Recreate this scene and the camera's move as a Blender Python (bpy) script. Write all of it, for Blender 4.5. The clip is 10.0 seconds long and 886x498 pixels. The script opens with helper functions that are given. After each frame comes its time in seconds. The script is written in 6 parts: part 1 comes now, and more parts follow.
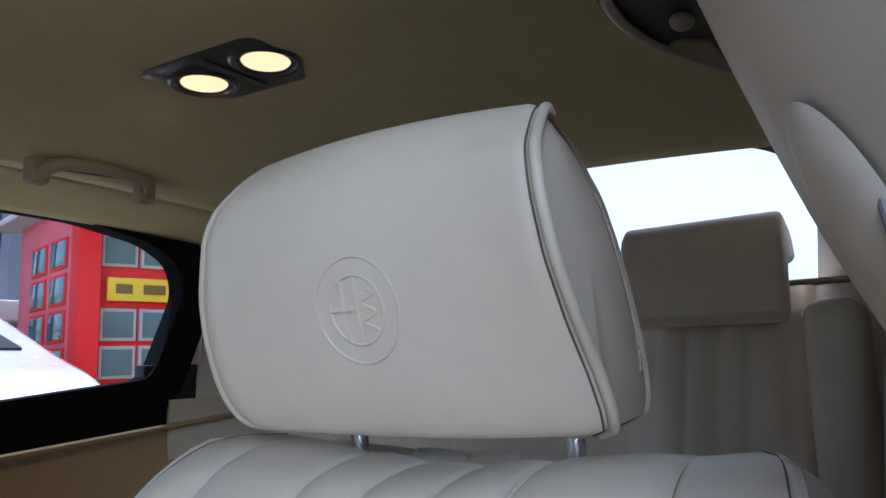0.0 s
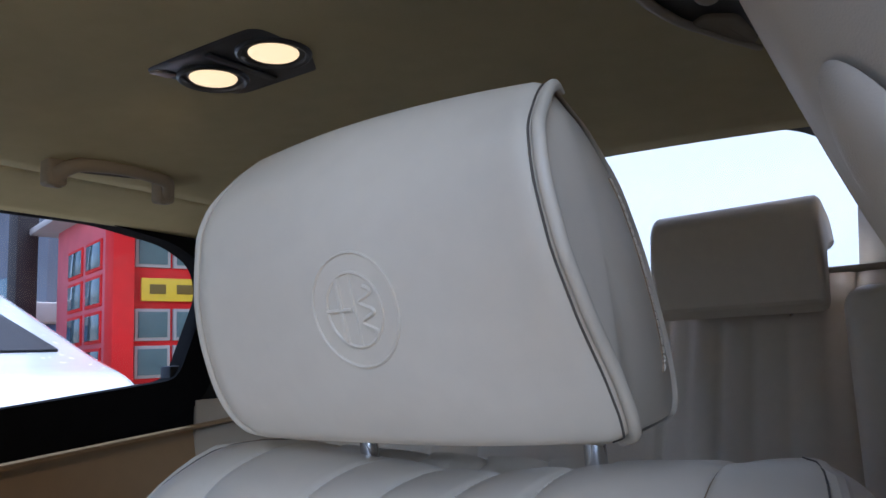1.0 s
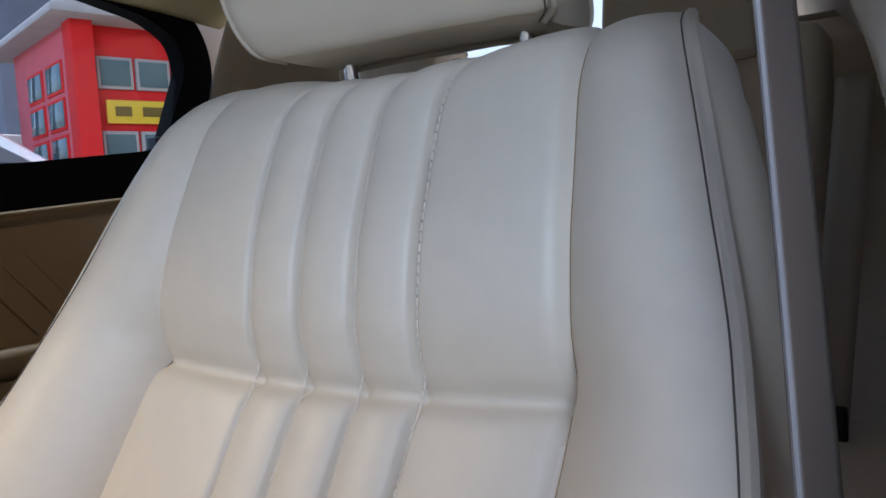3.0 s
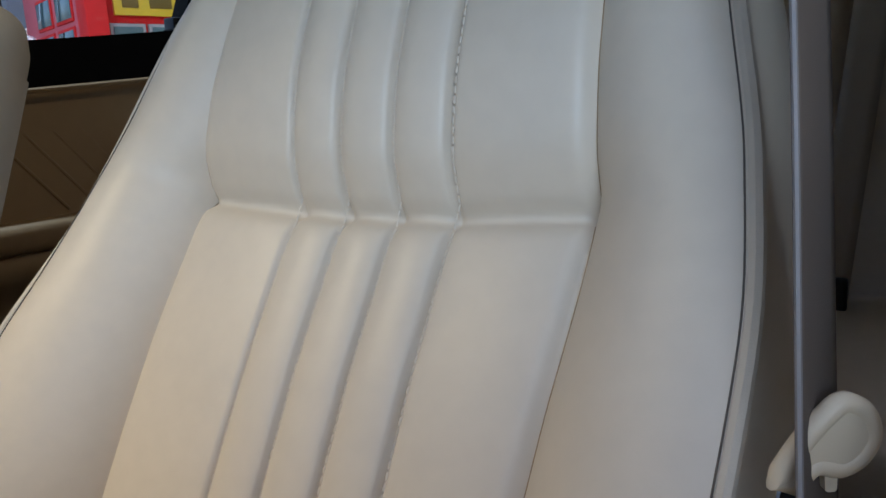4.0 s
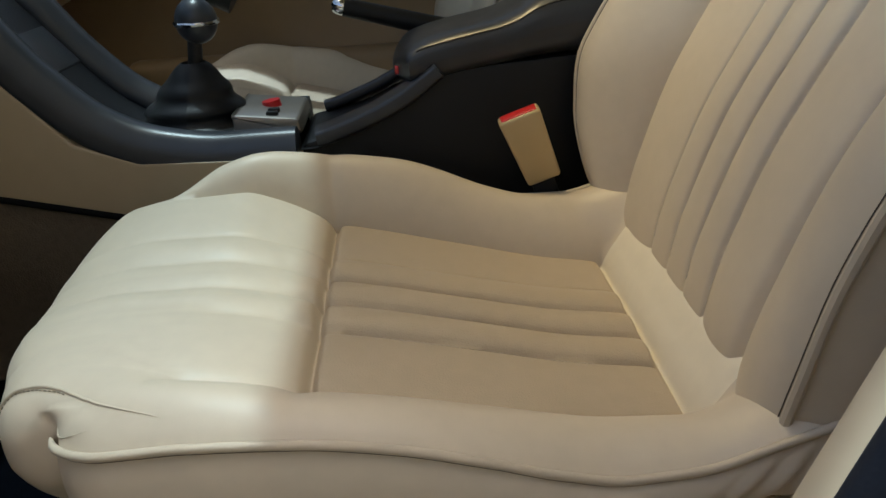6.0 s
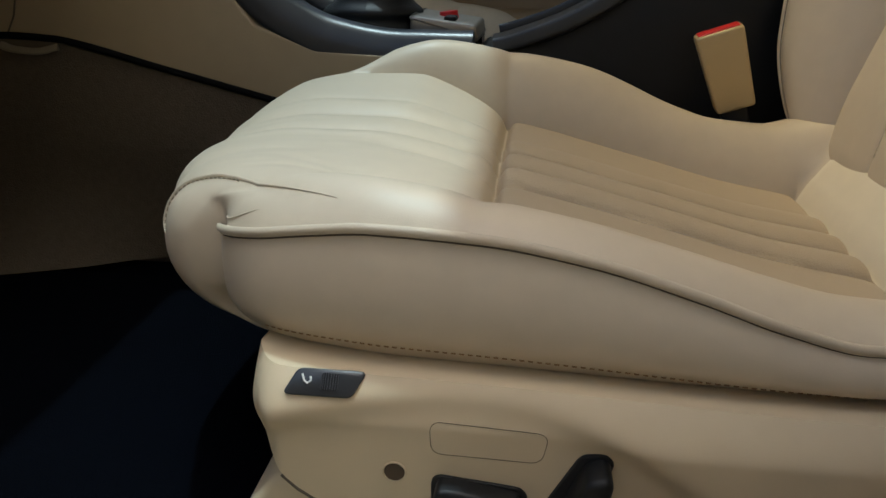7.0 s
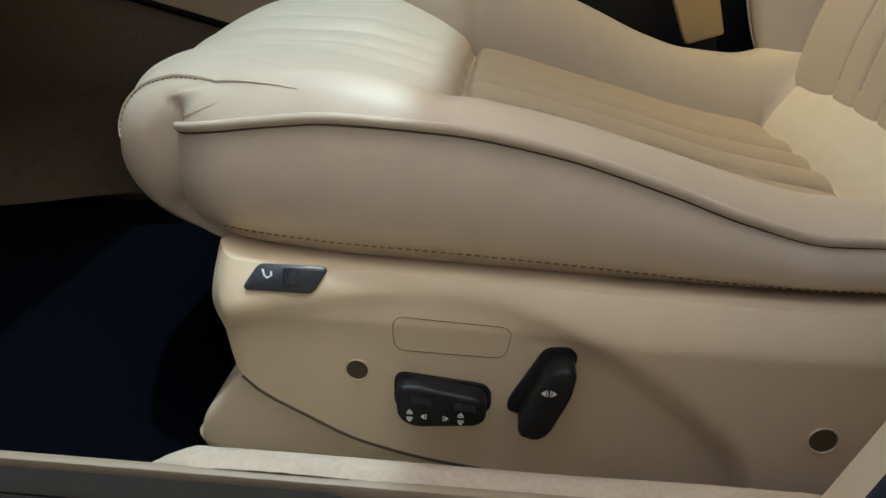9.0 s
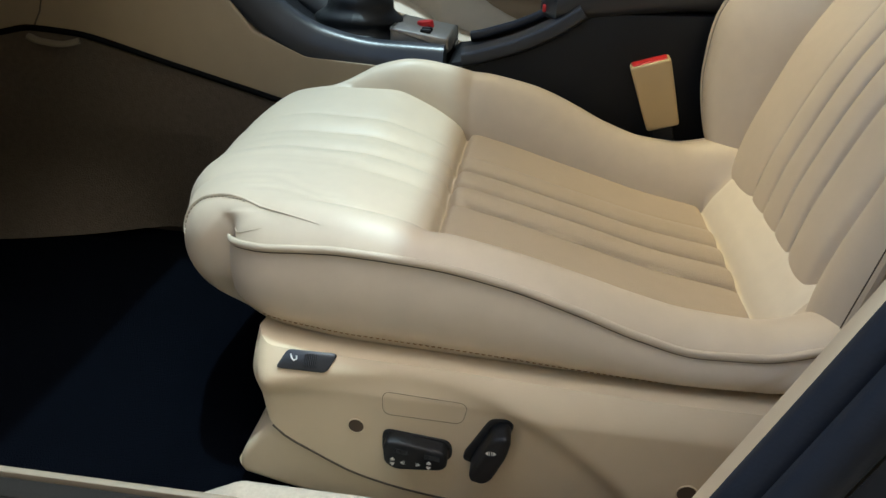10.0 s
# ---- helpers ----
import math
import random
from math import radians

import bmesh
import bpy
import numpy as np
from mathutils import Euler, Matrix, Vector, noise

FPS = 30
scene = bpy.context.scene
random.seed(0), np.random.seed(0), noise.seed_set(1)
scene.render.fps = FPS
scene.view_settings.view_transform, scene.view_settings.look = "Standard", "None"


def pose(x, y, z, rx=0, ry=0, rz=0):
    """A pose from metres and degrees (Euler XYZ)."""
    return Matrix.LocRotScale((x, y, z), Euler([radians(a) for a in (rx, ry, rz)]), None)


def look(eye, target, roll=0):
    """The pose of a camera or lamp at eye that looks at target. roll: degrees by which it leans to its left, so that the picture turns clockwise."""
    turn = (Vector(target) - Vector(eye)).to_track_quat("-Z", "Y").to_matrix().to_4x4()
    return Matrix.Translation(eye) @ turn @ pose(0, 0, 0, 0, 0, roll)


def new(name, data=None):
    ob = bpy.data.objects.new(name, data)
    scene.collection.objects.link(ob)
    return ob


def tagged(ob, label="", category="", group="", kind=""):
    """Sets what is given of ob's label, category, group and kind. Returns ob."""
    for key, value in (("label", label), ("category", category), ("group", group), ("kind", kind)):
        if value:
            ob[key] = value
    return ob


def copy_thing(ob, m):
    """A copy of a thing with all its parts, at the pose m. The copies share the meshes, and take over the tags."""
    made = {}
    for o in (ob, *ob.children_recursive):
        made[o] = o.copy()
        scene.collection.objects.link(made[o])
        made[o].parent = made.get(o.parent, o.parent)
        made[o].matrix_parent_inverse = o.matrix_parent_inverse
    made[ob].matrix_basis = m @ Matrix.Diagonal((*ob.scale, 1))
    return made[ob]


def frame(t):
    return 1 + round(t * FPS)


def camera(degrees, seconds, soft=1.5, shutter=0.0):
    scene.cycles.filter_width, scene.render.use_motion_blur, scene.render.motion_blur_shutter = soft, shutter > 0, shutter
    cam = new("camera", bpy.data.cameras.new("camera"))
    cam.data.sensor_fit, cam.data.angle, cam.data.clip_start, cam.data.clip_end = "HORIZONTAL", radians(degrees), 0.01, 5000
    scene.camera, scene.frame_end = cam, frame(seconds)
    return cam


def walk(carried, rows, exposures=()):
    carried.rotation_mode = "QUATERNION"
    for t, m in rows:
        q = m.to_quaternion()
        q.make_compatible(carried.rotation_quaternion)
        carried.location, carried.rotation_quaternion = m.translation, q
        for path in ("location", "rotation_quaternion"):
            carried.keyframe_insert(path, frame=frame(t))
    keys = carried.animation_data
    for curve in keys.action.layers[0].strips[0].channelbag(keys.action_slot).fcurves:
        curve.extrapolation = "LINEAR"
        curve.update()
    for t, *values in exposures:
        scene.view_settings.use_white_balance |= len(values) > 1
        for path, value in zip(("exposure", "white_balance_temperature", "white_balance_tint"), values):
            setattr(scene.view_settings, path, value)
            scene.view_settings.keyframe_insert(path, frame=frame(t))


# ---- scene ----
# Axes: x towards the open door, y towards the rear of the car, z up. The near seat's middle is x = 0.
cam = camera(60.98, 10.0, soft=1.5)
PATH = [
    (0.0, 0.2602, -0.1057, 1.0114, 32.97, 8.46, 1.66),
    (0.2, 0.2548, -0.0819, 1.0184, 33.74, 8.92, 1.98),
    (0.5, 0.2459, -0.0605, 1.0271, 35.40, 9.55, 2.82),
    (0.8, 0.2503, -0.0647, 1.0192, 35.85, 8.75, 2.48),
    (1.0, 0.2561, -0.0723, 1.0149, 35.55, 8.11, 2.55),
    (1.2, 0.2623, -0.0860, 1.0101, 35.22, 8.08, 3.35),
    (1.5, 0.2769, -0.1083, 0.9861, 34.57, 6.50, 2.75),
    (1.8, 0.2891, -0.1269, 0.9627, 33.31, 4.32, 3.24),
    (2.0, 0.2939, -0.1375, 0.9479, 32.88, 2.84, 3.85),
    (2.2, 0.2991, -0.1486, 0.9314, 33.03, 1.10, 3.46),
    (2.5, 0.3046, -0.1581, 0.9085, 33.62, -0.90, 3.50),
    (2.8, 0.3090, -0.1581, 0.8778, 33.30, -3.06, 3.25),
    (3.0, 0.3185, -0.1747, 0.8586, 33.18, -4.04, 3.63),
    (3.2, 0.3214, -0.1867, 0.8462, 32.77, -4.97, 3.60),
    (4.3, 0.3350, -0.2465, 0.8147, 34.28, -13.79, 3.54),
    (4.5, 0.3470, -0.2662, 0.8144, 35.11, -15.35, 3.82),
    (4.8, 0.3796, -0.2737, 0.7938, 42.26, -18.36, 2.99),
    (5.0, 0.4256, -0.2819, 0.7692, 48.33, -19.70, 1.98),
    (5.2, 0.4692, -0.2507, 0.7519, 57.75, -21.83, 1.97),
    (5.3, 0.5067, -0.1903, 0.7479, 64.22, -22.55, 4.64),
    (5.5, 0.5293, -0.1959, 0.7310, 71.51, -22.22, 5.41),
    (5.7, 0.5568, -0.2124, 0.7233, 77.11, -22.82, 5.60),
    (6.0, 0.6005, -0.2402, 0.6998, 86.40, -24.98, 3.38),
    (6.2, 0.6236, -0.2640, 0.6816, 90.57, -25.00, 2.55),
    (7.3, 0.6072, -0.3017, 0.5152, 97.41, -21.41, -0.82),
    (7.5, 0.6083, -0.3002, 0.5048, 96.73, -22.30, -1.16),
    (7.8, 0.6119, -0.2914, 0.4945, 96.26, -24.37, -1.51),
    (8.0, 0.6112, -0.2908, 0.4939, 96.14, -25.03, -1.41),
    (8.5, 0.6119, -0.2928, 0.5035, 95.95, -24.48, -1.35),
    (9.0, 0.6198, -0.2948, 0.5086, 95.08, -24.05, -1.39),
    (9.2, 0.6289, -0.2908, 0.5211, 95.03, -24.09, -1.57),
    (9.5, 0.6555, -0.2881, 0.5632, 95.62, -24.38, -1.97),
    (9.7, 0.6778, -0.2825, 0.6061, 96.72, -25.86, -2.60),
    (10.0, 0.7234, -0.2644, 0.6633, 97.02, -26.34, -3.01),
]
walk(cam, [(t, pose(x, y, z, 90 + pitch, roll, yaw)) for t, x, y, z, yaw, pitch, roll in PATH],
     exposures=[(0.0, 3.05, 5600, 15), (0.6, 2.95, 5450, 16), (1.5, 2.95, 5450, 19), (2.0, 2.95, 5450, 19), (3.0, 2.75, 5650, 14), (4.5, 2.6, 5750, 7), (5.0, 2.65, 6000, 5), (5.5, 2.6, 6250, 3), (6.0, 2.45, 6350, 3), (7.5, 2.4, 6400, 4), (9.0, 2.62, 6300, 4), (10.0, 2.92, 6150, 2)])

# ---- light ----
world = bpy.data.worlds.new("sky")
scene.world = world
world.use_nodes = True
sky = world.node_tree.nodes.new("ShaderNodeTexSky")
sky.sky_type, sky.sun_disc = "NISHITA", False
sky.sun_elevation, sky.sun_rotation = radians(78), radians(0)
sky.air_density, sky.dust_density, sky.ozone_density = 0.65, 3.0, 0.3
background = world.node_tree.nodes["Background"]
background.inputs["Strength"].default_value = 0.055
world.node_tree.links.new(sky.outputs["Color"], background.inputs["Color"])
sun = new("sun", bpy.data.lights.new("sun", "SUN"))
sun.data.energy, sun.data.angle, sun.data.color = 0.62, radians(1.4), (0.72, 0.87, 1.0)
sun.matrix_world = look((-0.9, -0.30, 4.0), (0.0, 0.0, 0.0))
# warm fill lamp added at the front of the roof, out of view
warm_fill = new("warm_fill_light", bpy.data.lights.new("warm_fill_light", "AREA"))
warm_fill.data.energy, warm_fill.data.size, warm_fill.data.color = 0.14, 0.16, (1.0, 0.76, 0.42)
warm_fill.data.spread = radians(62)
warm_fill.matrix_world = look((-0.372, -0.315, 1.283), (-0.02, 0.03, 0.33))
# the rear reading lamp, turned towards the far door
reading = new("reading_light", bpy.data.lights.new("reading_light", "AREA"))
reading.data.energy, reading.data.size, reading.data.color = 0.05, 0.06, (1.0, 0.74, 0.42)
reading.data.spread = radians(120)
reading.matrix_world = look((-0.40, 0.447, 1.322), (-0.90, 0.50, 0.75))

# ---- materials ----


def material(name, color, rough=0.5, metal=0.0, spread=0.12, scale=30.0, bump=0.1, grain=400.0, spec=0.5, coat=0.0, big=3.0, second=None):
    """A surface with broad blotches, fine grain and relief."""
    m = bpy.data.materials.new(name)
    m.use_nodes = True
    nt = m.node_tree
    b = nt.nodes["Principled BSDF"]
    b.inputs["Metallic"].default_value = metal
    b.inputs["Specular IOR Level"].default_value = spec
    b.inputs["Coat Weight"].default_value = coat
    co = nt.nodes.new("ShaderNodeTexCoord")
    n1 = nt.nodes.new("ShaderNodeTexNoise")
    n1.inputs["Scale"].default_value, n1.inputs["Detail"].default_value = scale, 6
    n2 = nt.nodes.new("ShaderNodeTexNoise")
    n2.inputs["Scale"].default_value, n2.inputs["Detail"].default_value = big, 3
    for n in (n1, n2):
        nt.links.new(co.outputs["Object"], n.inputs["Vector"])
    add = nt.nodes.new("ShaderNodeMath")
    add.operation = "ADD"
    nt.links.new(n1.outputs["Fac"], add.inputs[0])
    nt.links.new(n2.outputs["Fac"], add.inputs[1])
    ramp = nt.nodes.new("ShaderNodeMapRange")
    ramp.inputs["From Min"].default_value, ramp.inputs["From Max"].default_value = 0.6, 1.4
    nt.links.new(add.outputs[0], ramp.inputs["Value"])
    mix = nt.nodes.new("ShaderNodeMix")
    mix.data_type = "RGBA"
    dark = second or tuple(c * (1 - spread) for c in color)
    mix.inputs["A"].default_value = (*dark, 1)
    mix.inputs["B"].default_value = (*(min(1, c * (1 + spread * 0.6)) for c in color), 1)
    nt.links.new(ramp.outputs["Result"], mix.inputs["Factor"])
    nt.links.new(mix.outputs["Result"], b.inputs["Base Color"])
    rr = nt.nodes.new("ShaderNodeMapRange")
    rr.inputs["To Min"].default_value, rr.inputs["To Max"].default_value = max(0.02, rough - 0.07), min(1, rough + 0.07)
    nt.links.new(n1.outputs["Fac"], rr.inputs["Value"])
    nt.links.new(rr.outputs["Result"], b.inputs["Roughness"])
    if bump:
        v = nt.nodes.new("ShaderNodeTexVoronoi")
        v.inputs["Scale"].default_value = grain
        nt.links.new(co.outputs["Object"], v.inputs["Vector"])
        bm_ = nt.nodes.new("ShaderNodeBump")
        bm_.inputs["Strength"].default_value, bm_.inputs["Distance"].default_value = bump, 0.001
        nt.links.new(v.outputs["Distance"], bm_.inputs["Height"])
        nt.links.new(bm_.outputs["Normal"], b.inputs["Normal"])
    return m


LEATHER = material("beige_leather", (0.61, 0.525, 0.405), 0.45, spread=0.06, bump=0.035, grain=1100, scale=60, spec=0.5)
LEATHER_SEAT = material("perforated_beige_leather", (0.48, 0.395, 0.285), 0.52, spread=0.08, bump=0.3, grain=700, scale=60, spec=0.35)
# lit copy of the beige leather: paler for how the strip catches light
LEATHER_LIT = material("pale_lit_leather", (0.76, 0.69, 0.55), 0.5, spread=0.05, bump=0.04, grain=1100, scale=60, spec=0.4)
DOORCARD = material("tan_door_leather", (0.30, 0.20, 0.105), 0.5, spread=0.1, bump=0.15, grain=900)
BUCKLE = material("tan_plastic", (0.52, 0.39, 0.20), 0.4, spread=0.06, bump=0.1, grain=1200)
CORD = material("piping_leather", (0.54, 0.465, 0.355), 0.5, spread=0.1, bump=0.1, grain=900)
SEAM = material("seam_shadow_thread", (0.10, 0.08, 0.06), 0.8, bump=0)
THREAD = material("cream_thread", (0.66, 0.58, 0.46), 0.7, bump=0.1)
PLASTIC = material("cream_plastic", (0.64, 0.53, 0.365), 0.42, spread=0.06, bump=0.04, grain=1400, spec=0.45)
TRIM = material("beige_trim_plastic", (0.41, 0.355, 0.28), 0.5, spread=0.06, bump=0.12, grain=1200)
HEADLINER = material("beige_headliner_cloth", (0.49, 0.425, 0.25), 0.95, spread=0.08, bump=0.3, grain=900, spec=0.1)
BLACK = material("black_plastic", (0.009, 0.010, 0.012), 0.42, spec=0.3, spread=0.2, bump=0.15, grain=1200)
GLOSSBLACK = material("dark_satin_plastic", (0.03, 0.034, 0.042), 0.32, spread=0.2, bump=0.05, grain=900)
RUBBER = material("dark_rubber_seal", (0.006, 0.008, 0.014), 0.6, spread=0.2, bump=0.1, spec=0.25)
VELOUR = material("black_velour", (0.008, 0.008, 0.009), 0.95, spread=0.3, bump=0.3, grain=1500, spec=0.05)
MAT = material("navy_carpet", (0.0018, 0.0025, 0.0045), 0.95, spread=0.5, bump=0.8, grain=700, scale=200, spec=0.02)
CARPET = material("beige_carpet", (0.52, 0.45, 0.36), 0.95, spread=0.18, bump=0.6, grain=2200, scale=300, spec=0.1)
LOWCARPET = material("brown_carpet", (0.12, 0.095, 0.072), 0.95, spread=0.2, bump=0.7, grain=500, scale=120, spec=0.1)
CHROME = material("chrome", (0.75, 0.76, 0.78), 0.12, metal=1.0, spread=0.04, bump=0)
STEEL = material("brushed_metal", (0.36, 0.33, 0.30), 0.35, metal=0.8, spread=0.1, bump=0.05)
DARKCHROME = material("dark_chrome", (0.22, 0.29, 0.42), 0.16, metal=1.0, spread=0.05, bump=0)
HANDLE = material("dull_beige_plastic", (0.25, 0.205, 0.145), 0.55, spread=0.06, bump=0.12, grain=1200)
RED = material("red_plastic", (0.55, 0.015, 0.02), 0.4, spread=0.1, bump=0.05)
HOLE = material("shaded_plastic_socket", (0.085, 0.06, 0.04), 0.6, spread=0.05, bump=0.02, spec=0.3)
WHITE = material("white_print", (0.78, 0.78, 0.76), 0.6, bump=0)
BELT = material("beige_webbing", (0.105, 0.080, 0.062), 0.75, spread=0.1, bump=0.15, grain=1500)
EDGE_LIT = material("lit_webbing_edge", (0.22, 0.20, 0.19), 0.6, spread=0.1, bump=0.1, grain=1500)
TANPANEL = material("tan_console_plastic", (0.36, 0.28, 0.18), 0.5, spread=0.08, bump=0.12, grain=1200)
SILLPLATE = material("sill_plate", (0.016, 0.014, 0.012), 0.85, spread=0.2, bump=0.1, spec=0.2)
PAINT_RED = material("red_paint", (0.75, 0.012, 0.010), 0.8, spread=0.15, big=1.0, scale=6, bump=0.05)
PAINT_PINK = material("pinkish_red_paint", (0.70, 0.13, 0.15), 0.8, spread=0.2, big=1.0, scale=6, bump=0.05)
SIGN = material("yellow_sign", (0.75, 0.50, 0.02), 0.5, spread=0.1, bump=0)
SIGNBAR = material("sign_lettering", (0.16, 0.10, 0.01), 0.6, bump=0)
WALL = material("white_render", (0.75, 0.76, 0.78), 0.9, spread=0.06, big=0.5, scale=4, bump=0.2, grain=60)
GREYWALL = material("grey_wall", (0.16, 0.17, 0.2), 0.9, spread=0.2, big=0.5, scale=4, bump=0.2, grain=60)
BLUEWALL = material("blue_panel", (0.10, 0.18, 0.36), 0.7, spread=0.2, big=0.5, scale=4, bump=0.1, grain=60)
TIN = material("roof_sheet", (0.40, 0.36, 0.34), 0.6, spread=0.15, big=1, scale=8, bump=0.1)
BOUNCEWALL = material("beige_wall", (0.56, 0.44, 0.29), 0.9, spread=0.1, big=0.5, scale=4, bump=0.2, grain=60)
DARKWOOD = material("dark_stained_wood", (0.035, 0.026, 0.024), 0.7, spread=0.3, big=2, scale=30, bump=0.2, grain=90)
PAVING = material("worn_concrete", (0.33, 0.28, 0.21), 0.9, spread=0.25, big=0.6, scale=20, bump=0.6, grain=120)
CARWHITE = material("white_car_paint", (0.62, 0.63, 0.65), 0.25, spread=0.03, bump=0, coat=1.0)
CARBODY = material("car_body_paint", (0.05, 0.06, 0.09), 0.3, spread=0.1, bump=0, coat=1.0)
PANE = material("dim_window_pane", (0.10, 0.16, 0.17), 0.08, spread=0.2, big=4, bump=0)


def glow_surface(name, color, strength):
    m = bpy.data.materials.new(name)
    m.use_nodes = True
    b = m.node_tree.nodes["Principled BSDF"]
    b.inputs["Base Color"].default_value = (0.8, 0.8, 0.75, 1)
    b.inputs["Emission Color"].default_value = (*color, 1)
    b.inputs["Emission Strength"].default_value = strength
    return m


HAZE = glow_surface("hazy_distance", (0.80, 0.93, 1.0), 0.056)
# unseen emitter for the cool light on the upper backrest
COOL_FILL = glow_surface("cool_fill_glow", (0.70, 0.85, 1.0), 2.9)
GLOW = glow_surface("lit_lens", (1.0, 0.70, 0.34), 0.15)


def glass(name, tint=(0.93, 0.96, 0.95)):
    m = bpy.data.materials.new(name)
    m.use_nodes = True
    nt = m.node_tree
    nt.nodes.clear()
    out = nt.nodes.new("ShaderNodeOutputMaterial")
    mix = nt.nodes.new("ShaderNodeMixShader")
    clear = nt.nodes.new("ShaderNodeBsdfTransparent")
    clear.inputs["Color"].default_value = (*tint, 1)
    gloss = nt.nodes.new("ShaderNodeBsdfGlossy")
    gloss.inputs["Roughness"].default_value = 0.02
    lw = nt.nodes.new("ShaderNodeLayerWeight")
    lw.inputs["Blend"].default_value = 0.5
    power = nt.nodes.new("ShaderNodeMath")
    power.operation, power.inputs[1].default_value = "POWER", 5.0
    span = nt.nodes.new("ShaderNodeMapRange")
    span.inputs["To Min"].default_value, span.inputs["To Max"].default_value = 0.03, 0.6
    nt.links.new(lw.outputs["Facing"], power.inputs[0])
    nt.links.new(power.outputs[0], span.inputs["Value"])
    nt.links.new(span.outputs["Result"], mix.inputs[0])
    nt.links.new(clear.outputs[0], mix.inputs[1])
    nt.links.new(gloss.outputs[0], mix.inputs[2])
    nt.links.new(mix.outputs[0], out.inputs["Surface"])
    return m


GLASS = glass("window_glass")
# darkness put in to keep side light off the rear bench
LIGHTSTOP = glass("light_stop_glass", (0.05, 0.05, 0.045))
SMOKED = glass("green_window_glass", (0.55, 0.57, 0.56))
SHADED = glass("green_tinted_windscreen", (0.62, 0.66, 0.63))
CLEAR = glass("clear_green_glass", (0.84, 0.88, 0.86))

# ---- building helpers ----


def finish(me, mat, sharp=40.0):
    me.materials.append(mat)
    bm = bmesh.new()
    bm.from_mesh(me)
    bmesh.ops.recalc_face_normals(bm, faces=bm.faces[:])
    for f in bm.faces:
        f.smooth = True
    for e in bm.edges:
        e.smooth = e.calc_face_angle(0.0) < radians(sharp)
    bm.to_mesh(me)
    bm.free()


def from_data(name, verts, faces, mat, parent=None, label="", sharp=40.0):
    me = bpy.data.meshes.new(name)
    me.from_pydata([tuple(v) for v in verts], [], faces)
    finish(me, mat, sharp)
    ob = new(name, me)
    if parent:
        ob.parent = parent
        ob.matrix_parent_inverse = parent.matrix_world.inverted()
    if label:
        ob["label"] = label
    return ob


def part(name, bm, mat, parent=None, label="", sharp=40.0):
    me = bpy.data.meshes.new(name)
    bm.to_mesh(me)
    bm.free()
    finish(me, mat, sharp)
    ob = new(name, me)
    if parent:
        ob.parent = parent
        ob.matrix_parent_inverse = parent.matrix_world.inverted()
    if label:
        ob["label"] = label
    return ob


def base(name, place=(0, 0, 0)):
    ob = new(name)
    ob.empty_display_size = 0.05
    ob.location = place
    bpy.context.view_layer.update()
    return ob


def sheet(fn, us, vs, closed_v=False):
    """Vertices and faces of a surface fn(u, v)."""
    verts = [fn(u, v) for v in vs for u in us]
    n, m = len(us), len(vs)
    faces = []
    for j in range(m if closed_v else m - 1):
        k = (j + 1) % m
        for i in range(n - 1):
            faces.append((j * n + i, j * n + i + 1, k * n + i + 1, k * n + i))
    return verts, faces


def lerp(xs, ys, smooth=True):
    """A smooth curve through a few stations."""
    xs, ys = np.array(xs, float), np.array(ys, float)
    o = np.argsort(xs)
    xs, ys = xs[o], ys[o]
    d = np.diff(ys) / np.diff(xs)
    m = np.concatenate([[d[0]], np.where(d[:-1] * d[1:] > 0, 2 * d[:-1] * d[1:] / (d[:-1] + d[1:] + 1e-12), 0), [d[-1]]])

    def f(x):
        x = min(max(x, xs[0]), xs[-1])
        i = min(max(int(np.searchsorted(xs, x)) - 1, 0), len(xs) - 2)
        h = xs[i + 1] - xs[i]
        t = (x - xs[i]) / h
        return float((2 * t**3 - 3 * t**2 + 1) * ys[i] + (t**3 - 2 * t**2 + t) * h * m[i] + (3 * t**2 - 2 * t**3) * ys[i + 1] + (t**3 - t**2) * h * m[i + 1])
    return f


def groove(x, width):
    return math.exp(-(x / width) ** 2)


def tube(points, r, sides=8, closed=False, flat=1.0, up=None):
    """A cord along points; flat squeezes it along its own second axis."""
    pts = [Vector(p) for p in points]
    n = len(pts)
    verts, faces = [], []
    nrm = None
    for i, p in enumerate(pts):
        a = pts[(i - 1) % n] if closed or i > 0 else p
        b = pts[(i + 1) % n] if closed or i < n - 1 else p
        t = (b - a).normalized()
        if up is not None:
            nrm = Vector(up) - t * t.dot(Vector(up))
        elif nrm is None:
            nrm = t.orthogonal()
        else:
            nrm = nrm - t * nrm.dot(t)
        nrm.normalize()
        s = t.cross(nrm)
        rr = r(i / (n - 1)) if callable(r) else r
        for k in range(sides):
            a_ = 2 * math.pi * k / sides
            verts.append(p + s * (math.cos(a_) * rr) + nrm * (math.sin(a_) * rr * flat))
    for i in range(n if closed else n - 1):
        j = (i + 1) % n
        for k in range(sides):
            l = (k + 1) % sides
            faces.append((i * sides + k, i * sides + l, j * sides + l, j * sides + k))
    if not closed:
        faces.append(tuple(range(sides))[::-1])
        faces.append(tuple((n - 1) * sides + k for k in range(sides)))
    return verts, faces


def merge(*pieces):
    verts, faces = [], []
    for v, f in pieces:
        o = len(verts)
        verts += list(v)
        faces += [tuple(i + o for i in q) for q in f]
    return verts, faces


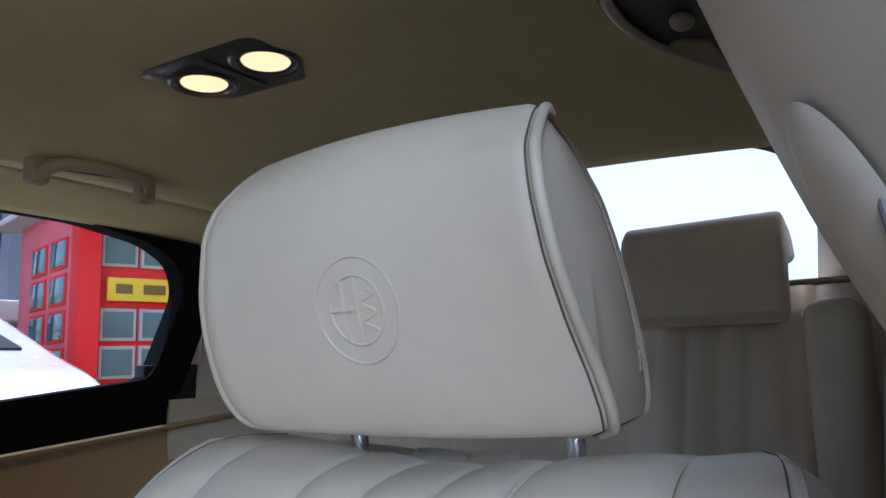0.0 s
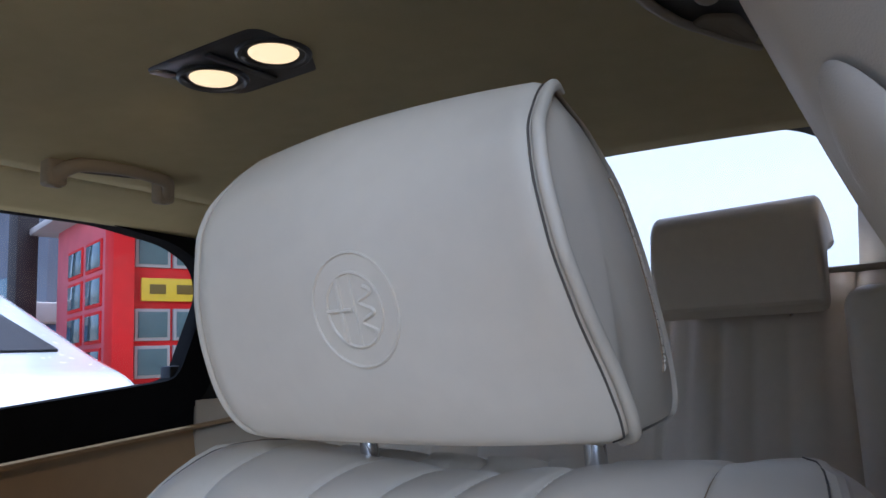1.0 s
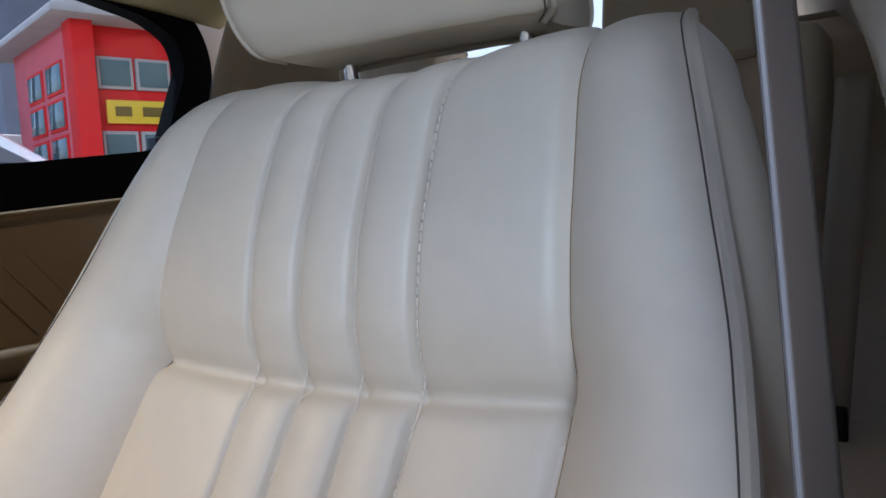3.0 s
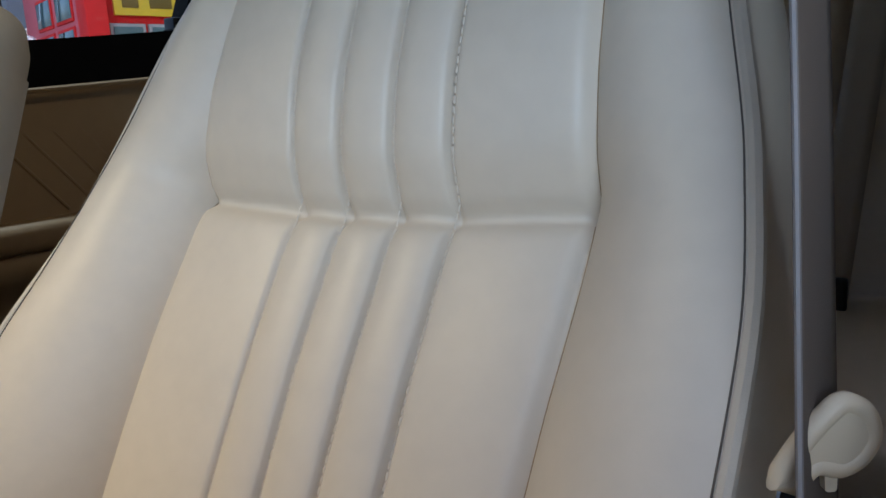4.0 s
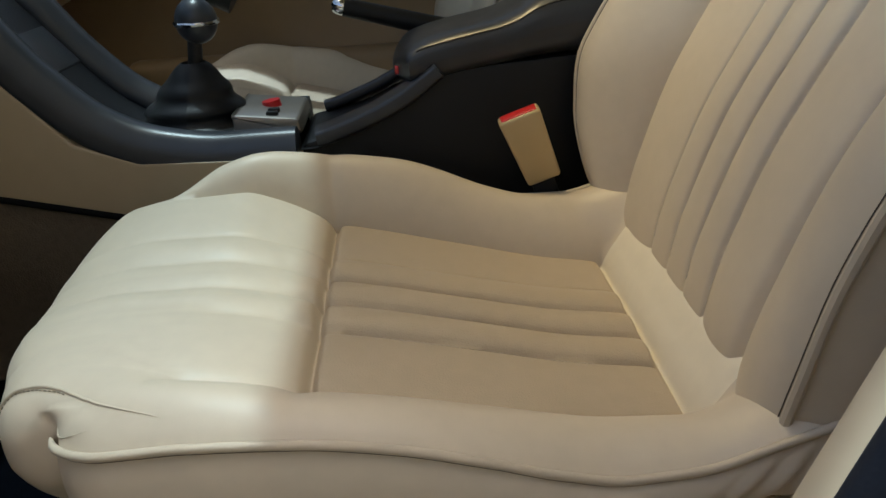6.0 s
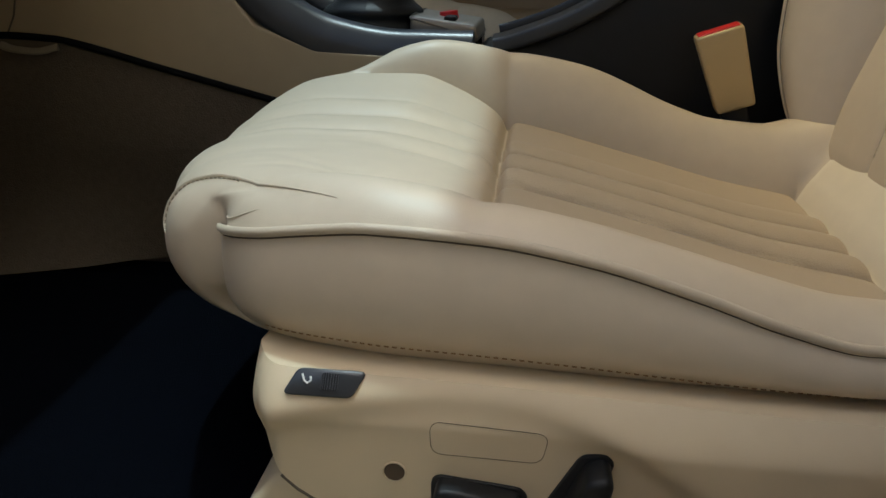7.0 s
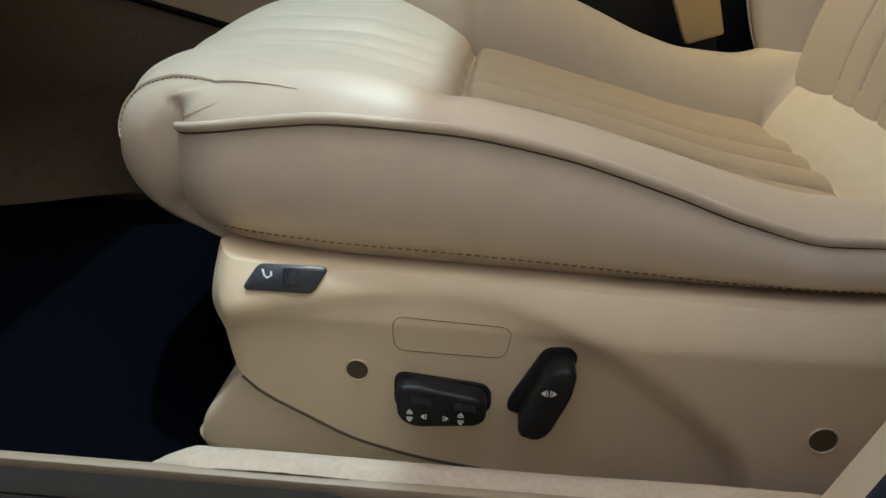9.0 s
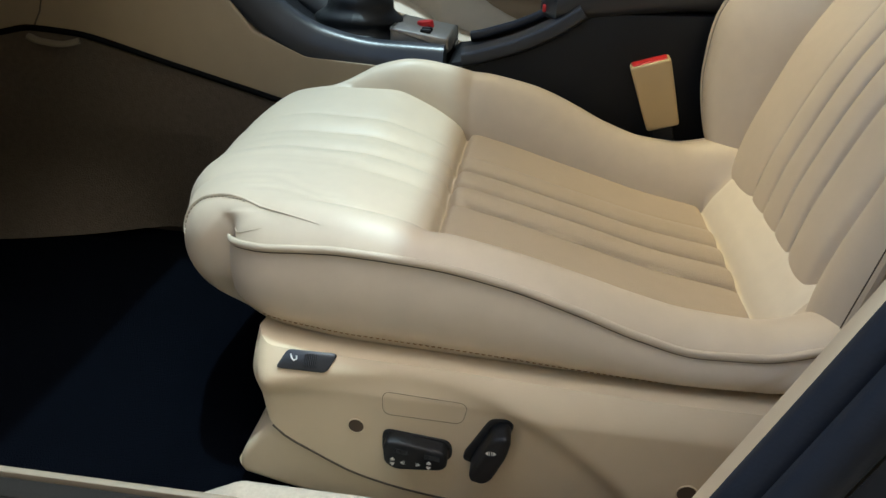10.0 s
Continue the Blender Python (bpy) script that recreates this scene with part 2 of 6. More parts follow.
def box(x0, x1, y0, y1, z0, z1, bevel=0.004, seg=2):
    bm = bmesh.new()
    bmesh.ops.create_cube(bm, size=1)
    for v in bm.verts:
        v.co = Vector((x0 + (v.co.x + 0.5) * (x1 - x0), y0 + (v.co.y + 0.5) * (y1 - y0), z0 + (v.co.z + 0.5) * (z1 - z0)))
    if bevel:
        bmesh.ops.bevel(bm, geom=bm.edges[:], offset=bevel, segments=seg, affect="EDGES", profile=0.5)
    return bm


def prism(outline, axis, a, b, bevel=0.0, seg=2):
    """A flat outline pushed through from a to b along an axis; the outline is in the other two axes, in order."""
    bm = bmesh.new()
    def at(p, w):
        c = list(p)
        c.insert("xyz".index(axis), w)
        return Vector(c)
    lo = [bm.verts.new(at(p, a)) for p in outline]
    hi = [bm.verts.new(at(p, b)) for p in outline]
    n = len(outline)
    bm.faces.new(lo)
    bm.faces.new(hi[::-1])
    for i in range(n):
        bm.faces.new((lo[i], hi[i], hi[(i + 1) % n], lo[(i + 1) % n]))
    bmesh.ops.recalc_face_normals(bm, faces=bm.faces[:])
    if bevel:
        es = [e for e in bm.edges if e.calc_face_angle(0) > 0.3]
        bmesh.ops.bevel(bm, geom=es, offset=bevel, segments=seg, affect="EDGES", profile=0.5)
    return bm


def rounded(outline, r, n=5):
    """The outline with its corners rounded."""
    pts = [Vector(p).to_2d() if len(p) > 2 else Vector(p) for p in outline]
    out = []
    m = len(pts)
    for i in range(m):
        p, a, b = pts[i], pts[i - 1], pts[(i + 1) % m]
        da, db = (a - p), (b - p)
        k = min(r, da.length * 0.45, db.length * 0.45)
        s, e = p + da.normalized() * k, p + db.normalized() * k
        for j in range(n + 1):
            t = j / n
            q = s * (1 - t) ** 2 + p * 2 * t * (1 - t) + e * t * t
            out.append((q.x, q.y))
    return out


def bezier_line(points, n=40):
    """A smooth line through points."""
    ts = np.linspace(0, 1, len(points))
    fs = [lerp(ts, [p[k] for p in points]) for k in range(len(points[0]))]
    return [tuple(f(t) for f in fs) for t in np.linspace(0, 1, n)]


def stitches(line, normal, pitch=0.0065, length=0.0045, r=0.0006):
    """Short threads along a line."""
    pts = [Vector(p) for p in line]
    lens = [0.0]
    for a, b in zip(pts, pts[1:]):
        lens.append(lens[-1] + (b - a).length)
    def at(d):
        i = min(max(int(np.searchsorted(lens, d)) - 1, 0), len(pts) - 2)
        t = (d - lens[i]) / max(lens[i + 1] - lens[i], 1e-9)
        return pts[i].lerp(pts[i + 1], t)
    pieces = []
    d = 0.0
    while d + length < lens[-1]:
        a, b = at(d), at(d + length)
        nv = Vector(normal) * r * 0.6
        pieces.append(tube([a, (a + b) / 2 + nv, b], r, 5))
        d += pitch
    return merge(*pieces)

# ---- the seat ----
LEAN_BACK = radians(27)
UP = Vector((0, math.sin(LEAN_BACK), math.cos(LEAN_BACK)))
OUT = Vector((0, -math.cos(LEAN_BACK), math.sin(LEAN_BACK)))
CREASE = Vector((0, 0.172, 0.742))
FLUTES = (-0.0675, -0.0225, 0.0225, 0.0675)


def on_back(x, s, d):
    return CREASE + Vector((x, 0, 0)) + UP * s + OUT * d


# stations up the backrest: depth of the middle panel, its half width, half width and depth of the bolster's piping
D_IN = lerp([-0.45, -0.41, -0.35, -0.24, -0.12, -0.03, 0.0, 0.04, 0.10, 0.165, 0.205, 0.235, 0.256, 0.266, 0.262, 0.27],
            [-0.030, -0.005, 0.011, 0.023, 0.019, 0.010, 0.008, 0.026, 0.041, 0.045, 0.036, 0.014, -0.02, -0.05, -0.05, -0.06])
W_IN_DOOR = lerp([-0.45, -0.35, -0.24, -0.12, 0.0, 0.10, 0.27], [0.132, 0.140, 0.148, 0.155, 0.162, 0.160, 0.146])
W_IN_FAR = lerp([-0.45, -0.35, -0.24, -0.10, 0.0, 0.10, 0.27], [0.168, 0.176, 0.179, 0.179, 0.175, 0.162, 0.145])


def half_panel(s, side):
    return W_IN_DOOR(s) if side > 0 else W_IN_FAR(s)


W_PIPE = lerp([-0.45, -0.40, -0.34, -0.27, -0.16, -0.08, -0.03, 0.02, 0.08, 0.13, 0.18, 0.22, 0.245, 0.26, 0.272],
              [0.190, 0.238, 0.268, 0.281, 0.278, 0.267, 0.258, 0.25, 0.24, 0.229, 0.217, 0.206, 0.199, 0.19, 0.176])
D_PIPE = lerp([-0.45, -0.40, -0.34, -0.27, -0.16, -0.03, 0.05, 0.15, 0.2, 0.235, 0.255, 0.272],
              [-0.035, 0.026, 0.066, 0.088, 0.08, 0.052, 0.042, 0.036, 0.024, 0.004, -0.022, -0.06])


# the bolster by the door is worn flatter
W_DOOR = lerp([-0.45, -0.38, -0.30, -0.22, -0.14, -0.06, 0.02, 0.10, 0.18, 0.22, 0.245, 0.26, 0.272], [0.206, 0.217, 0.228, 0.244, 0.258, 0.261, 0.253, 0.236, 0.217, 0.206, 0.199, 0.19, 0.176])
D_DOOR = lerp([-0.45, -0.38, -0.30, -0.22, -0.14, -0.06, 0.02, 0.10, 0.18, 0.21, 0.235, 0.255, 0.272], [-0.022, 0.006, 0.034, 0.052, 0.056, 0.053, 0.048, 0.042, 0.032, 0.022, 0.004, -0.022, -0.06])


def pipe_w(s, side):
    """Half width at the piping."""
    return W_DOOR(s) if side > 0 else W_PIPE(s)


def pipe_d(s, side):
    return D_DOOR(s) if side > 0 else D_PIPE(s)


def crease_s(x):
    """The cross seam bows up towards the bolsters."""
    return 0.007 * (x / 0.16) ** 2


def back_depth(x, s):
    """How far the cover stands forward at (x, s)."""
    s = s - crease_s(x) * groove(s, 0.07)
    w, wp = half_panel(s, x), pipe_w(s, x)
    ax = abs(x)
    # the flutes roll over earlier, leaving a hollow round the headrest posts
    d = D_IN(s + 0.010 * groove(x, 0.085) * max(0.0, min(1.0, (s - 0.17) / 0.06)))
    if ax <= w:
        if ax < 0.0675:
            c = min((-0.045, 0.0, 0.045), key=lambda q: abs(q - x))
            puff = max(0.0, 1 - ((x - c) / 0.0225) ** 2)
            d += (0.0085 * puff ** 0.6 - 0.004) * max(0.15, min(1.0, (s + 0.42) / 0.10))
        else:
            k = (ax - 0.0675) / (w - 0.0675)
            d += 0.006 * (max(0.0, 1 - (2 * k - 1) ** 2)) ** 0.6 - 0.003
        d -= 0.0065 * sum(groove(x - f, 0.0022) for f in FLUTES) * max(0.1, min(1.0, (s + 0.42) / 0.10)) * (1 - 0.8 * groove(s, 0.012))
        d -= 0.013 * groove(x, 0.12) * max(0.0, min(1.0, (s - 0.19) / 0.05))
        d -= 0.009 * groove(s, 0.007) + 0.004 * groove(s - 0.003, 0.02)
        d -= 0.006 * groove(ax - w, 0.006)
        d += 0.0010 * noise.noise(Vector((x * 9, s * 9, 1.0)))
    else:
        v = min(1.0, (ax - w) / (wp - w))
        seam = D_IN(s) - 0.009
        rise = pipe_d(s, x) - seam
        d = seam + rise * v ** 0.8 + (0.016 + 0.12 * max(0.0, rise - 0.02)) * math.sin(math.pi * min(1, v * 1.02)) ** 0.8 * max(0.1, min(1.0, (0.275 - s) / 0.09))
        d += 0.0008 * noise.noise(Vector((x * 9, s * 9, 4.0)))
    return d


def back_columns():
    """Places across the backrest, -2 to 2: the middle panel within -1 to 1, the bolsters beyond."""
    us = list(np.linspace(-1, 1, 181))
    return [-2 + i / 22 for i in range(22)] + us + [1 + (i + 1) / 22 for i in range(22)]


def back_x(u, s):
    w, wp = half_panel(s, u), pipe_w(s, u)
    a = abs(u)
    x = w * a if a <= 1 else w + (wp - w) * (a - 1)
    return math.copysign(x, u)


def back_rows():
    return list(np.linspace(-0.45, -0.03, 44)) + list(np.linspace(-0.022, 0.022, 16)) + list(np.linspace(0.03, 0.2, 22)) + list(np.linspace(0.207, 0.268, 14))


SEAT_LABEL = "beige leather car seat with fluted stitched panels and piped bolsters"


def pipe_line(side, s0=-0.44, s1=0.264, n=60):
    return [on_back(side * (pipe_w(s, side) - 0.012 * max(0.0, (s - 0.235) / 0.03) ** 2), s - 0.010 * max(0.0, (s - 0.235) / 0.03) ** 2, pipe_d(s, side) - 0.001) for s in np.linspace(s0, s1, n)]


def make_backrest(seat):
    us, ss = back_columns(), back_rows()

    def skin(u, s):
        x = back_x(u, s)
        return on_back(x, s, back_depth(x, s))
    back = from_data("backrest", *sheet(skin, us, ss), LEATHER, seat, "fluted beige leather backrest", 70)
    for side in (-1, 1):
        def flank(u, s, side=side):
            wp, dp = pipe_w(s, side), pipe_d(s, side)
            d = dp + (-0.125 - dp) * u
            x = wp + 0.022 * math.sin(math.pi * min(1, u * 0.75)) - 0.03 * u ** 3 - 0.002
            sq = s - (0.02 * u * u if s > 0.2 else 0)
            return on_back(side * x, sq, d)
        from_data("side_panel", *sheet(flank, list(np.linspace(0, 1, 14)), ss), LEATHER, seat)
        from_data("piping", *tube(pipe_line(side), 0.0042, 8), CORD, back, "thin leather piping cord")
        dark = []
        for s in np.linspace(-0.42, 0.268, 70):
            x = side * (pipe_w(s, side) - 0.0042)
            dark.append(on_back(x, s, back_depth(x, s) + 0.0004))
        from_data("piping_seam", *tube(dark, 0.0005, 6), SEAM, back, "dark seam beside the piping")
    def rear(u, s):
        wp = W_PIPE(s) - 0.03
        return on_back(u * wp, s - (0.02 if s > 0.2 else 0), -0.125 - 0.02 * (1 - u * u))
    from_data("rear_shell", *sheet(rear, list(np.linspace(-1, 1, 16)), ss), TRIM, seat)
    def top(u, k):
        s = 0.268
        x = back_x(u, s)
        d0 = back_depth(x, s)
        d1 = -0.125 - 0.02 * max(0, 1 - (u / 2) ** 2)
        return on_back(x * (1 - 0.12 * k), s + 0.012 * math.sin(math.pi * k) - 0.02 * k, d0 + (d1 - d0) * k)
    from_data("top_roll", *sheet(top, us[::2], list(np.linspace(0, 1, 10))), LEATHER, seat)
    # seams with their stitching
    for f in FLUTES:
        line = []
        for s in np.linspace(-0.40, 0.245, 130):
            if abs(s) > 0.008:
                line.append(on_back(f + 0.003, s, back_depth(f + 0.003, s) + 0.0004))
        from_data("seam_stitching", *stitches(line, OUT, 0.0062, 0.0046, 0.00075), THREAD, back, "row of cream stitches along a flute")
    for side in (-1, 1):
        line = [on_back(side * half_panel(s, side), s, back_depth(side * half_panel(s, side), s) + 0.0002) for s in np.linspace(-0.42, 0.255, 70)]
        from_data("panel_seam", *tube(line, 0.0005, 6), DOORCARD, back, "dark sewn seam of the bolster")
    return back


# headrest: profile of its ends in (y, z), from the lower front over the top to the lower back
HR_Y = [0.289, 0.275, 0.259, 0.242, 0.215, 0.198, 0.192, 0.196, 0.212, 0.243, 0.274, 0.301, 0.315, 0.342, 0.364, 0.373, 0.369, 0.318]
HR_YL = [0.262, 0.243, 0.228, 0.218, 0.208, 0.204, 0.204, 0.208, 0.220, 0.246, 0.277, 0.296, 0.308, 0.324, 0.344, 0.358, 0.356, 0.300]
HR_YC = [0.266, 0.249, 0.236, 0.226, 0.215, 0.208, 0.205, 0.208, 0.218, 0.244, 0.277, 0.298, 0.314, 0.330, 0.350, 0.364, 0.360, 0.315]
HR_Z = [0.967, 0.972, 0.986, 1.004, 1.034, 1.062, 1.088, 1.106, 1.124, 1.143, 1.138, 1.121, 1.102, 1.060, 1.015, 0.985, 0.974, 0.967]
HR_W = [0.104, 0.116, 0.120, 0.121, 0.121, 0.120, 0.118, 0.115, 0.110, 0.103, 0.100, 0.102, 0.106, 0.108, 0.108, 0.107, 0.106, 0.104]
HR_T = np.linspace(0, 1, len(HR_Y))
hr_y, hr_z, hr_w = lerp(HR_T, HR_Y), lerp(HR_T, HR_Z), lerp(HR_T, HR_W)
HR_MID = 0.0
hr_yc, hr_yl = lerp(HR_T, HR_YC), lerp(HR_T, HR_YL)


def headrest_point(u, t, lift=0.0):
    w = hr_w(t)
    cy, cz = 0.28, 1.05
    y, z = (hr_y(t) if u > 0 else hr_yl(t)), hr_z(t)
    y += (hr_yc(t) - y) * (1 - min(1.0, abs(u)) ** 2.5)
    crown = (0.002 + 0.004 * groove(t - 0.52, 0.07)) * (1 - u * u) - (0.006 * (1 - u * u) if t < 0.05 or t > 0.93 else 0)
    n = Vector((0, y - cy, z - cz)).normalized()
    return Vector((HR_MID + u * w, y, z)) + n * (crown + lift - 0.004 * max(0, abs(u) - 0.93) / 0.07)


def headrest_face(x, z, lift=0.0):
    """A place on the headrest's front, from x and height."""
    lo, hi = 0.06, 0.46
    for _ in range(30):
        t = (lo + hi) / 2
        if headrest_point((x - HR_MID) / hr_w(t), t).z < z:
            lo = t
        else:
            hi = t
    return headrest_point((x - HR_MID) / hr_w(t), t, lift)


def make_headrest(seat):
    ts = list(np.linspace(0, 1, 140))
    us = [-1, -0.985, -0.96, -0.92, *np.linspace(-0.88, 0.88, 37), 0.92, 0.96, 0.985, 1]
    head = from_data("headrest", *sheet(headrest_point, us, ts, closed_v=True), LEATHER, seat, "padded beige leather headrest with an embossed round emblem", 60)
    for side in (-1, 1):
        def cap(k, t, side=side):
            p = headrest_point(side, t)
            c = Vector((p.x, 0.255, 1.06))
            q = p.lerp(c, k)
            q.x = p.x + (side * 0.1165 - p.x) * (1 - (1 - k) ** 2.2) - side * 0.003 * (1 - k) ** 4
            return q
        from_data("side_panel", *sheet(cap, [0, 0.04, 0.1, 0.2, 0.35, 0.55, 0.8, 0.999], ts, closed_v=True), LEATHER, head, "", 60)
        cord = [headrest_point(side * 1.01, t, 0.0015) for t in np.linspace(0.0, 0.545, 130)]
        from_data("piping", *tube(cord, lambda f, side=side: (0.0032 if side > 0 else 0.0019) * min(1.0, 0.35 + (1 - f) * 14), 10), CORD, head, "thick leather piping cord")
        dark = [headrest_point(side * 0.968, t, 0.0004) for t in np.linspace(0.0, 0.53, 120)]
        if side > 0:
            from_data("piping_seam", *tube(dark, 0.0006, 6), SEAM, head, "dark seam beside the piping")
        line = [cap(0.26, t) + Vector((side * 0.0006, 0, 0)) for t in np.linspace(0.65, 0.92, 40)]
        from_data("side_seam", *tube([p - Vector((side * 0.0004, 0.0012, 0)) for p in line], 0.0006, 6), DOORCARD, head, "sewn seam of the side panel")
        from_data("seam_stitching", *stitches(line, (side, 0, 0), 0.005, 0.0038, 0.0007), THREAD, head, "cream stitches of the side seam")
        post = tube([(side * 0.08, 0.318, 0.90), (side * 0.08, 0.312, 0.945), (side * 0.08, 0.306, 1.0)], 0.0062, 18)
        from_data("post", *post, CHROME, head, "chrome headrest post")
        from_data("post_collar", *tube([(side * 0.08, 0.3125, 0.935), (side * 0.08, 0.3115, 0.943), (side * 0.08, 0.311, 0.947)], 0.012, 18), TRIM, head, "beige plastic collar")
    # embossed emblem, as plain shapes
    ez, R1, R2 = 1.040, 0.0285, 0.0185
    def ring(r, n=64):
        return [headrest_face(r * 0.98 * math.cos(a), ez + r * math.sin(a), 0.0004) for a in np.linspace(0, 2 * math.pi, n, endpoint=False)]
    pieces = [tube(ring(R1), 0.0009, 6, closed=True), tube(ring(R2), 0.0009, 6, closed=True)]
    def stroke(pts, r=0.0008):
        return tube([headrest_face(x, ez + z, 0.0003) for x, z in pts], r, 6)
    pieces.append(stroke([(0.0005, k * 0.0185) for k in np.linspace(-1, 1, 12)]))
    pieces.append(stroke([(-0.0085, k * 0.016) for k in np.linspace(-1, 1, 12)], 0.0014))
    pieces.append(stroke([(-0.0178 + 0.0165 * k, 0.0) for k in np.linspace(0, 1, 8)], 0.0012))
    pieces.append(stroke([(0.0085 + 0.0042 * math.sin(k * 2 * math.pi * 2.4), 0.011 - 0.024 * k) for k in np.linspace(0, 1, 60)], 0.0012))
    from_data("emblem", *merge(*pieces), LEATHER, head, "round embossed emblem of plain shapes")
    # narrow plastic strip under the headrest
    strip = [headrest_point(u, 0.985, 0.002) for u in np.linspace(-0.9, 0.9, 24)]
    from_data("lower_edge", *tube(strip, 0.003, 6), TRIM, head, "pale plastic edge under the pad")
    return head


# cushion: profile along the middle, from the rear over the top and round the nose
CU_Y = [0.045, 0.018, -0.008, -0.026, -0.04, -0.06, -0.12, -0.20, -0.28, -0.315, -0.326, -0.345, -0.38, -0.43, -0.485, -0.537, -0.573, -0.588, -0.580, -0.545, -0.510, -0.48, -0.45]
CU_Z = [0.392, 0.385, 0.369, 0.344, 0.325, 0.329, 0.339, 0.359, 0.379, 0.386, 0.386, 0.397, 0.408, 0.415, 0.415, 0.406, 0.388, 0.364, 0.340, 0.314, 0.296, 0.288, 0.286]
CU_T = np.linspace(0, 1, len(CU_Y))
cu_y, cu_z = lerp(CU_T, CU_Y), lerp(CU_T, CU_Z)
CU_W = lerp([-0.57, -0.50, -0.45, -0.38, -0.324, -0.2, -0.04, 0.05], [0.159, 0.152, 0.157, 0.163, 0.162, 0.155, 0.146, 0.145])
CU_PIPE_Z = lerp([-0.50, -0.485, -0.45, -0.42, -0.386, -0.326, -0.266, -0.206, -0.159, -0.114, -0.07, -0.02, 0.05],
                 [0.384, 0.388, 0.3965, 0.402, 0.406, 0.404, 0.395, 0.378, 0.362, 0.352, 0.353, 0.366, 0.388])
CU_PIPE_X = lerp([-0.50, -0.49, -0.472, -0.45, -0.41, -0.38, -0.2, 0.05], [0.172, 0.188, 0.203, 0.214, 0.222, 0.226, 0.230, 0.222])
CU_RISE = lerp([-0.56, -0.50, -0.46, -0.40, -0.30, -0.20, -0.10, 0.0, 0.05], [0.0, 0.004, 0.012, 0.016, 0.018, 0.018, 0.018, 0.016, 0.01])
CU_LEFT = lerp([-0.56, -0.50, -0.44, -0.36, -0.25, -0.15, 0.05], [0.0, 0.006, 0.026, 0.032, 0.034, 0.024, 0.016])


CU_LOW = lerp([-0.50, -0.42, -0.30, -0.10, 0.05], [0.3265, 0.3235, 0.3215, 0.3175, 0.3175])


def cushion_pipe(y, side):
    return Vector((side * CU_PIPE_X(y), y, CU_PIPE_Z(y) + (CU_LEFT(y) if side < 0 else 0)))


def cushion_flank(k, y, side):
    """The cushion's side, from the piping (0) down to its lower edge (1)."""
    p = cushion_pipe(y, side)
    low = CU_LOW(y)
    z = p.z + (low - p.z) * k
    x = CU_PIPE_X(y) + 0.012 * math.sin(math.pi * (k * 0.8 + 0.05)) - 0.004 * k * k - 0.001 - 0.008 * groove(k - 1.0, 0.16)
    x -= 0.008 * max(0.0, (-0.462 - y) / 0.038) ** 2 * math.sin(math.pi * min(1.0, 0.15 + 0.7 * k))
    fold = 0.0028 * math.sin(250 * (y + k * 0.05)) * min(1.0, (y + 0.08) / 0.08) * math.sin(math.pi * k) if y > -0.08 else 0
    return Vector((side * (x + fold), y, z))


T_END = next(t for t in np.linspace(0.4, 1, 1200) if cu_y(t) <= -0.50)


def nose_corner(k, t):
    """The rounded corner of the nose by the door: k from the panel's edge to the side panel's front edge."""
    n = cover_point(1.0, t)
    tau = (t - T_END) / (1 - T_END)
    e = cushion_flank(min(1.0, tau / 0.62), -0.50, 1)
    e.x -= 0.002
    if tau > 0.62:
        q = (tau - 0.62) / 0.38
        e += Vector((-0.02 * q, 0.012 * q, -0.030 * q))
    a = k * math.pi / 2
    return Vector((n.x + (e.x - n.x) * math.sin(a), n.y + (e.y - n.y) * (0.8 * (1 - math.cos(a)) + 0.2 * k), n.z + (e.z - n.z) * (k ** 1.5)))


def cushion_point(u, t):
    """u: -2 to 2, the panel within -1 to 1; t along the profile. The stuffed corner by the door is rounded off."""
    soft = max(0.0, min(1.0, (u - 0.25) / 0.4, (2 - u) / 0.5, (t - 0.57) / 0.06, (0.98 - t) / 0.1))
    if soft == 0.0:
        return cover_point(u, t)
    p = Vector()
    for du in (-0.48, -0.24, 0.0, 0.24, 0.48):
        for dt in (-0.03, 0.0, 0.03):
            p += cover_point(u + du * soft, t + dt * soft)
    return p / 15


def cover_point(u, t):
    if u > 1.0 and t > T_END:
        q = min(1.0, (t - T_END) / 0.09)
        q = q * q * (3 - 2 * q)
        return nose_corner(u - 1.0, t) + (bolster_point(u, T_END) - nose_corner(u - 1.0, T_END)) * (1 - q)
    return bolster_point(u, t)


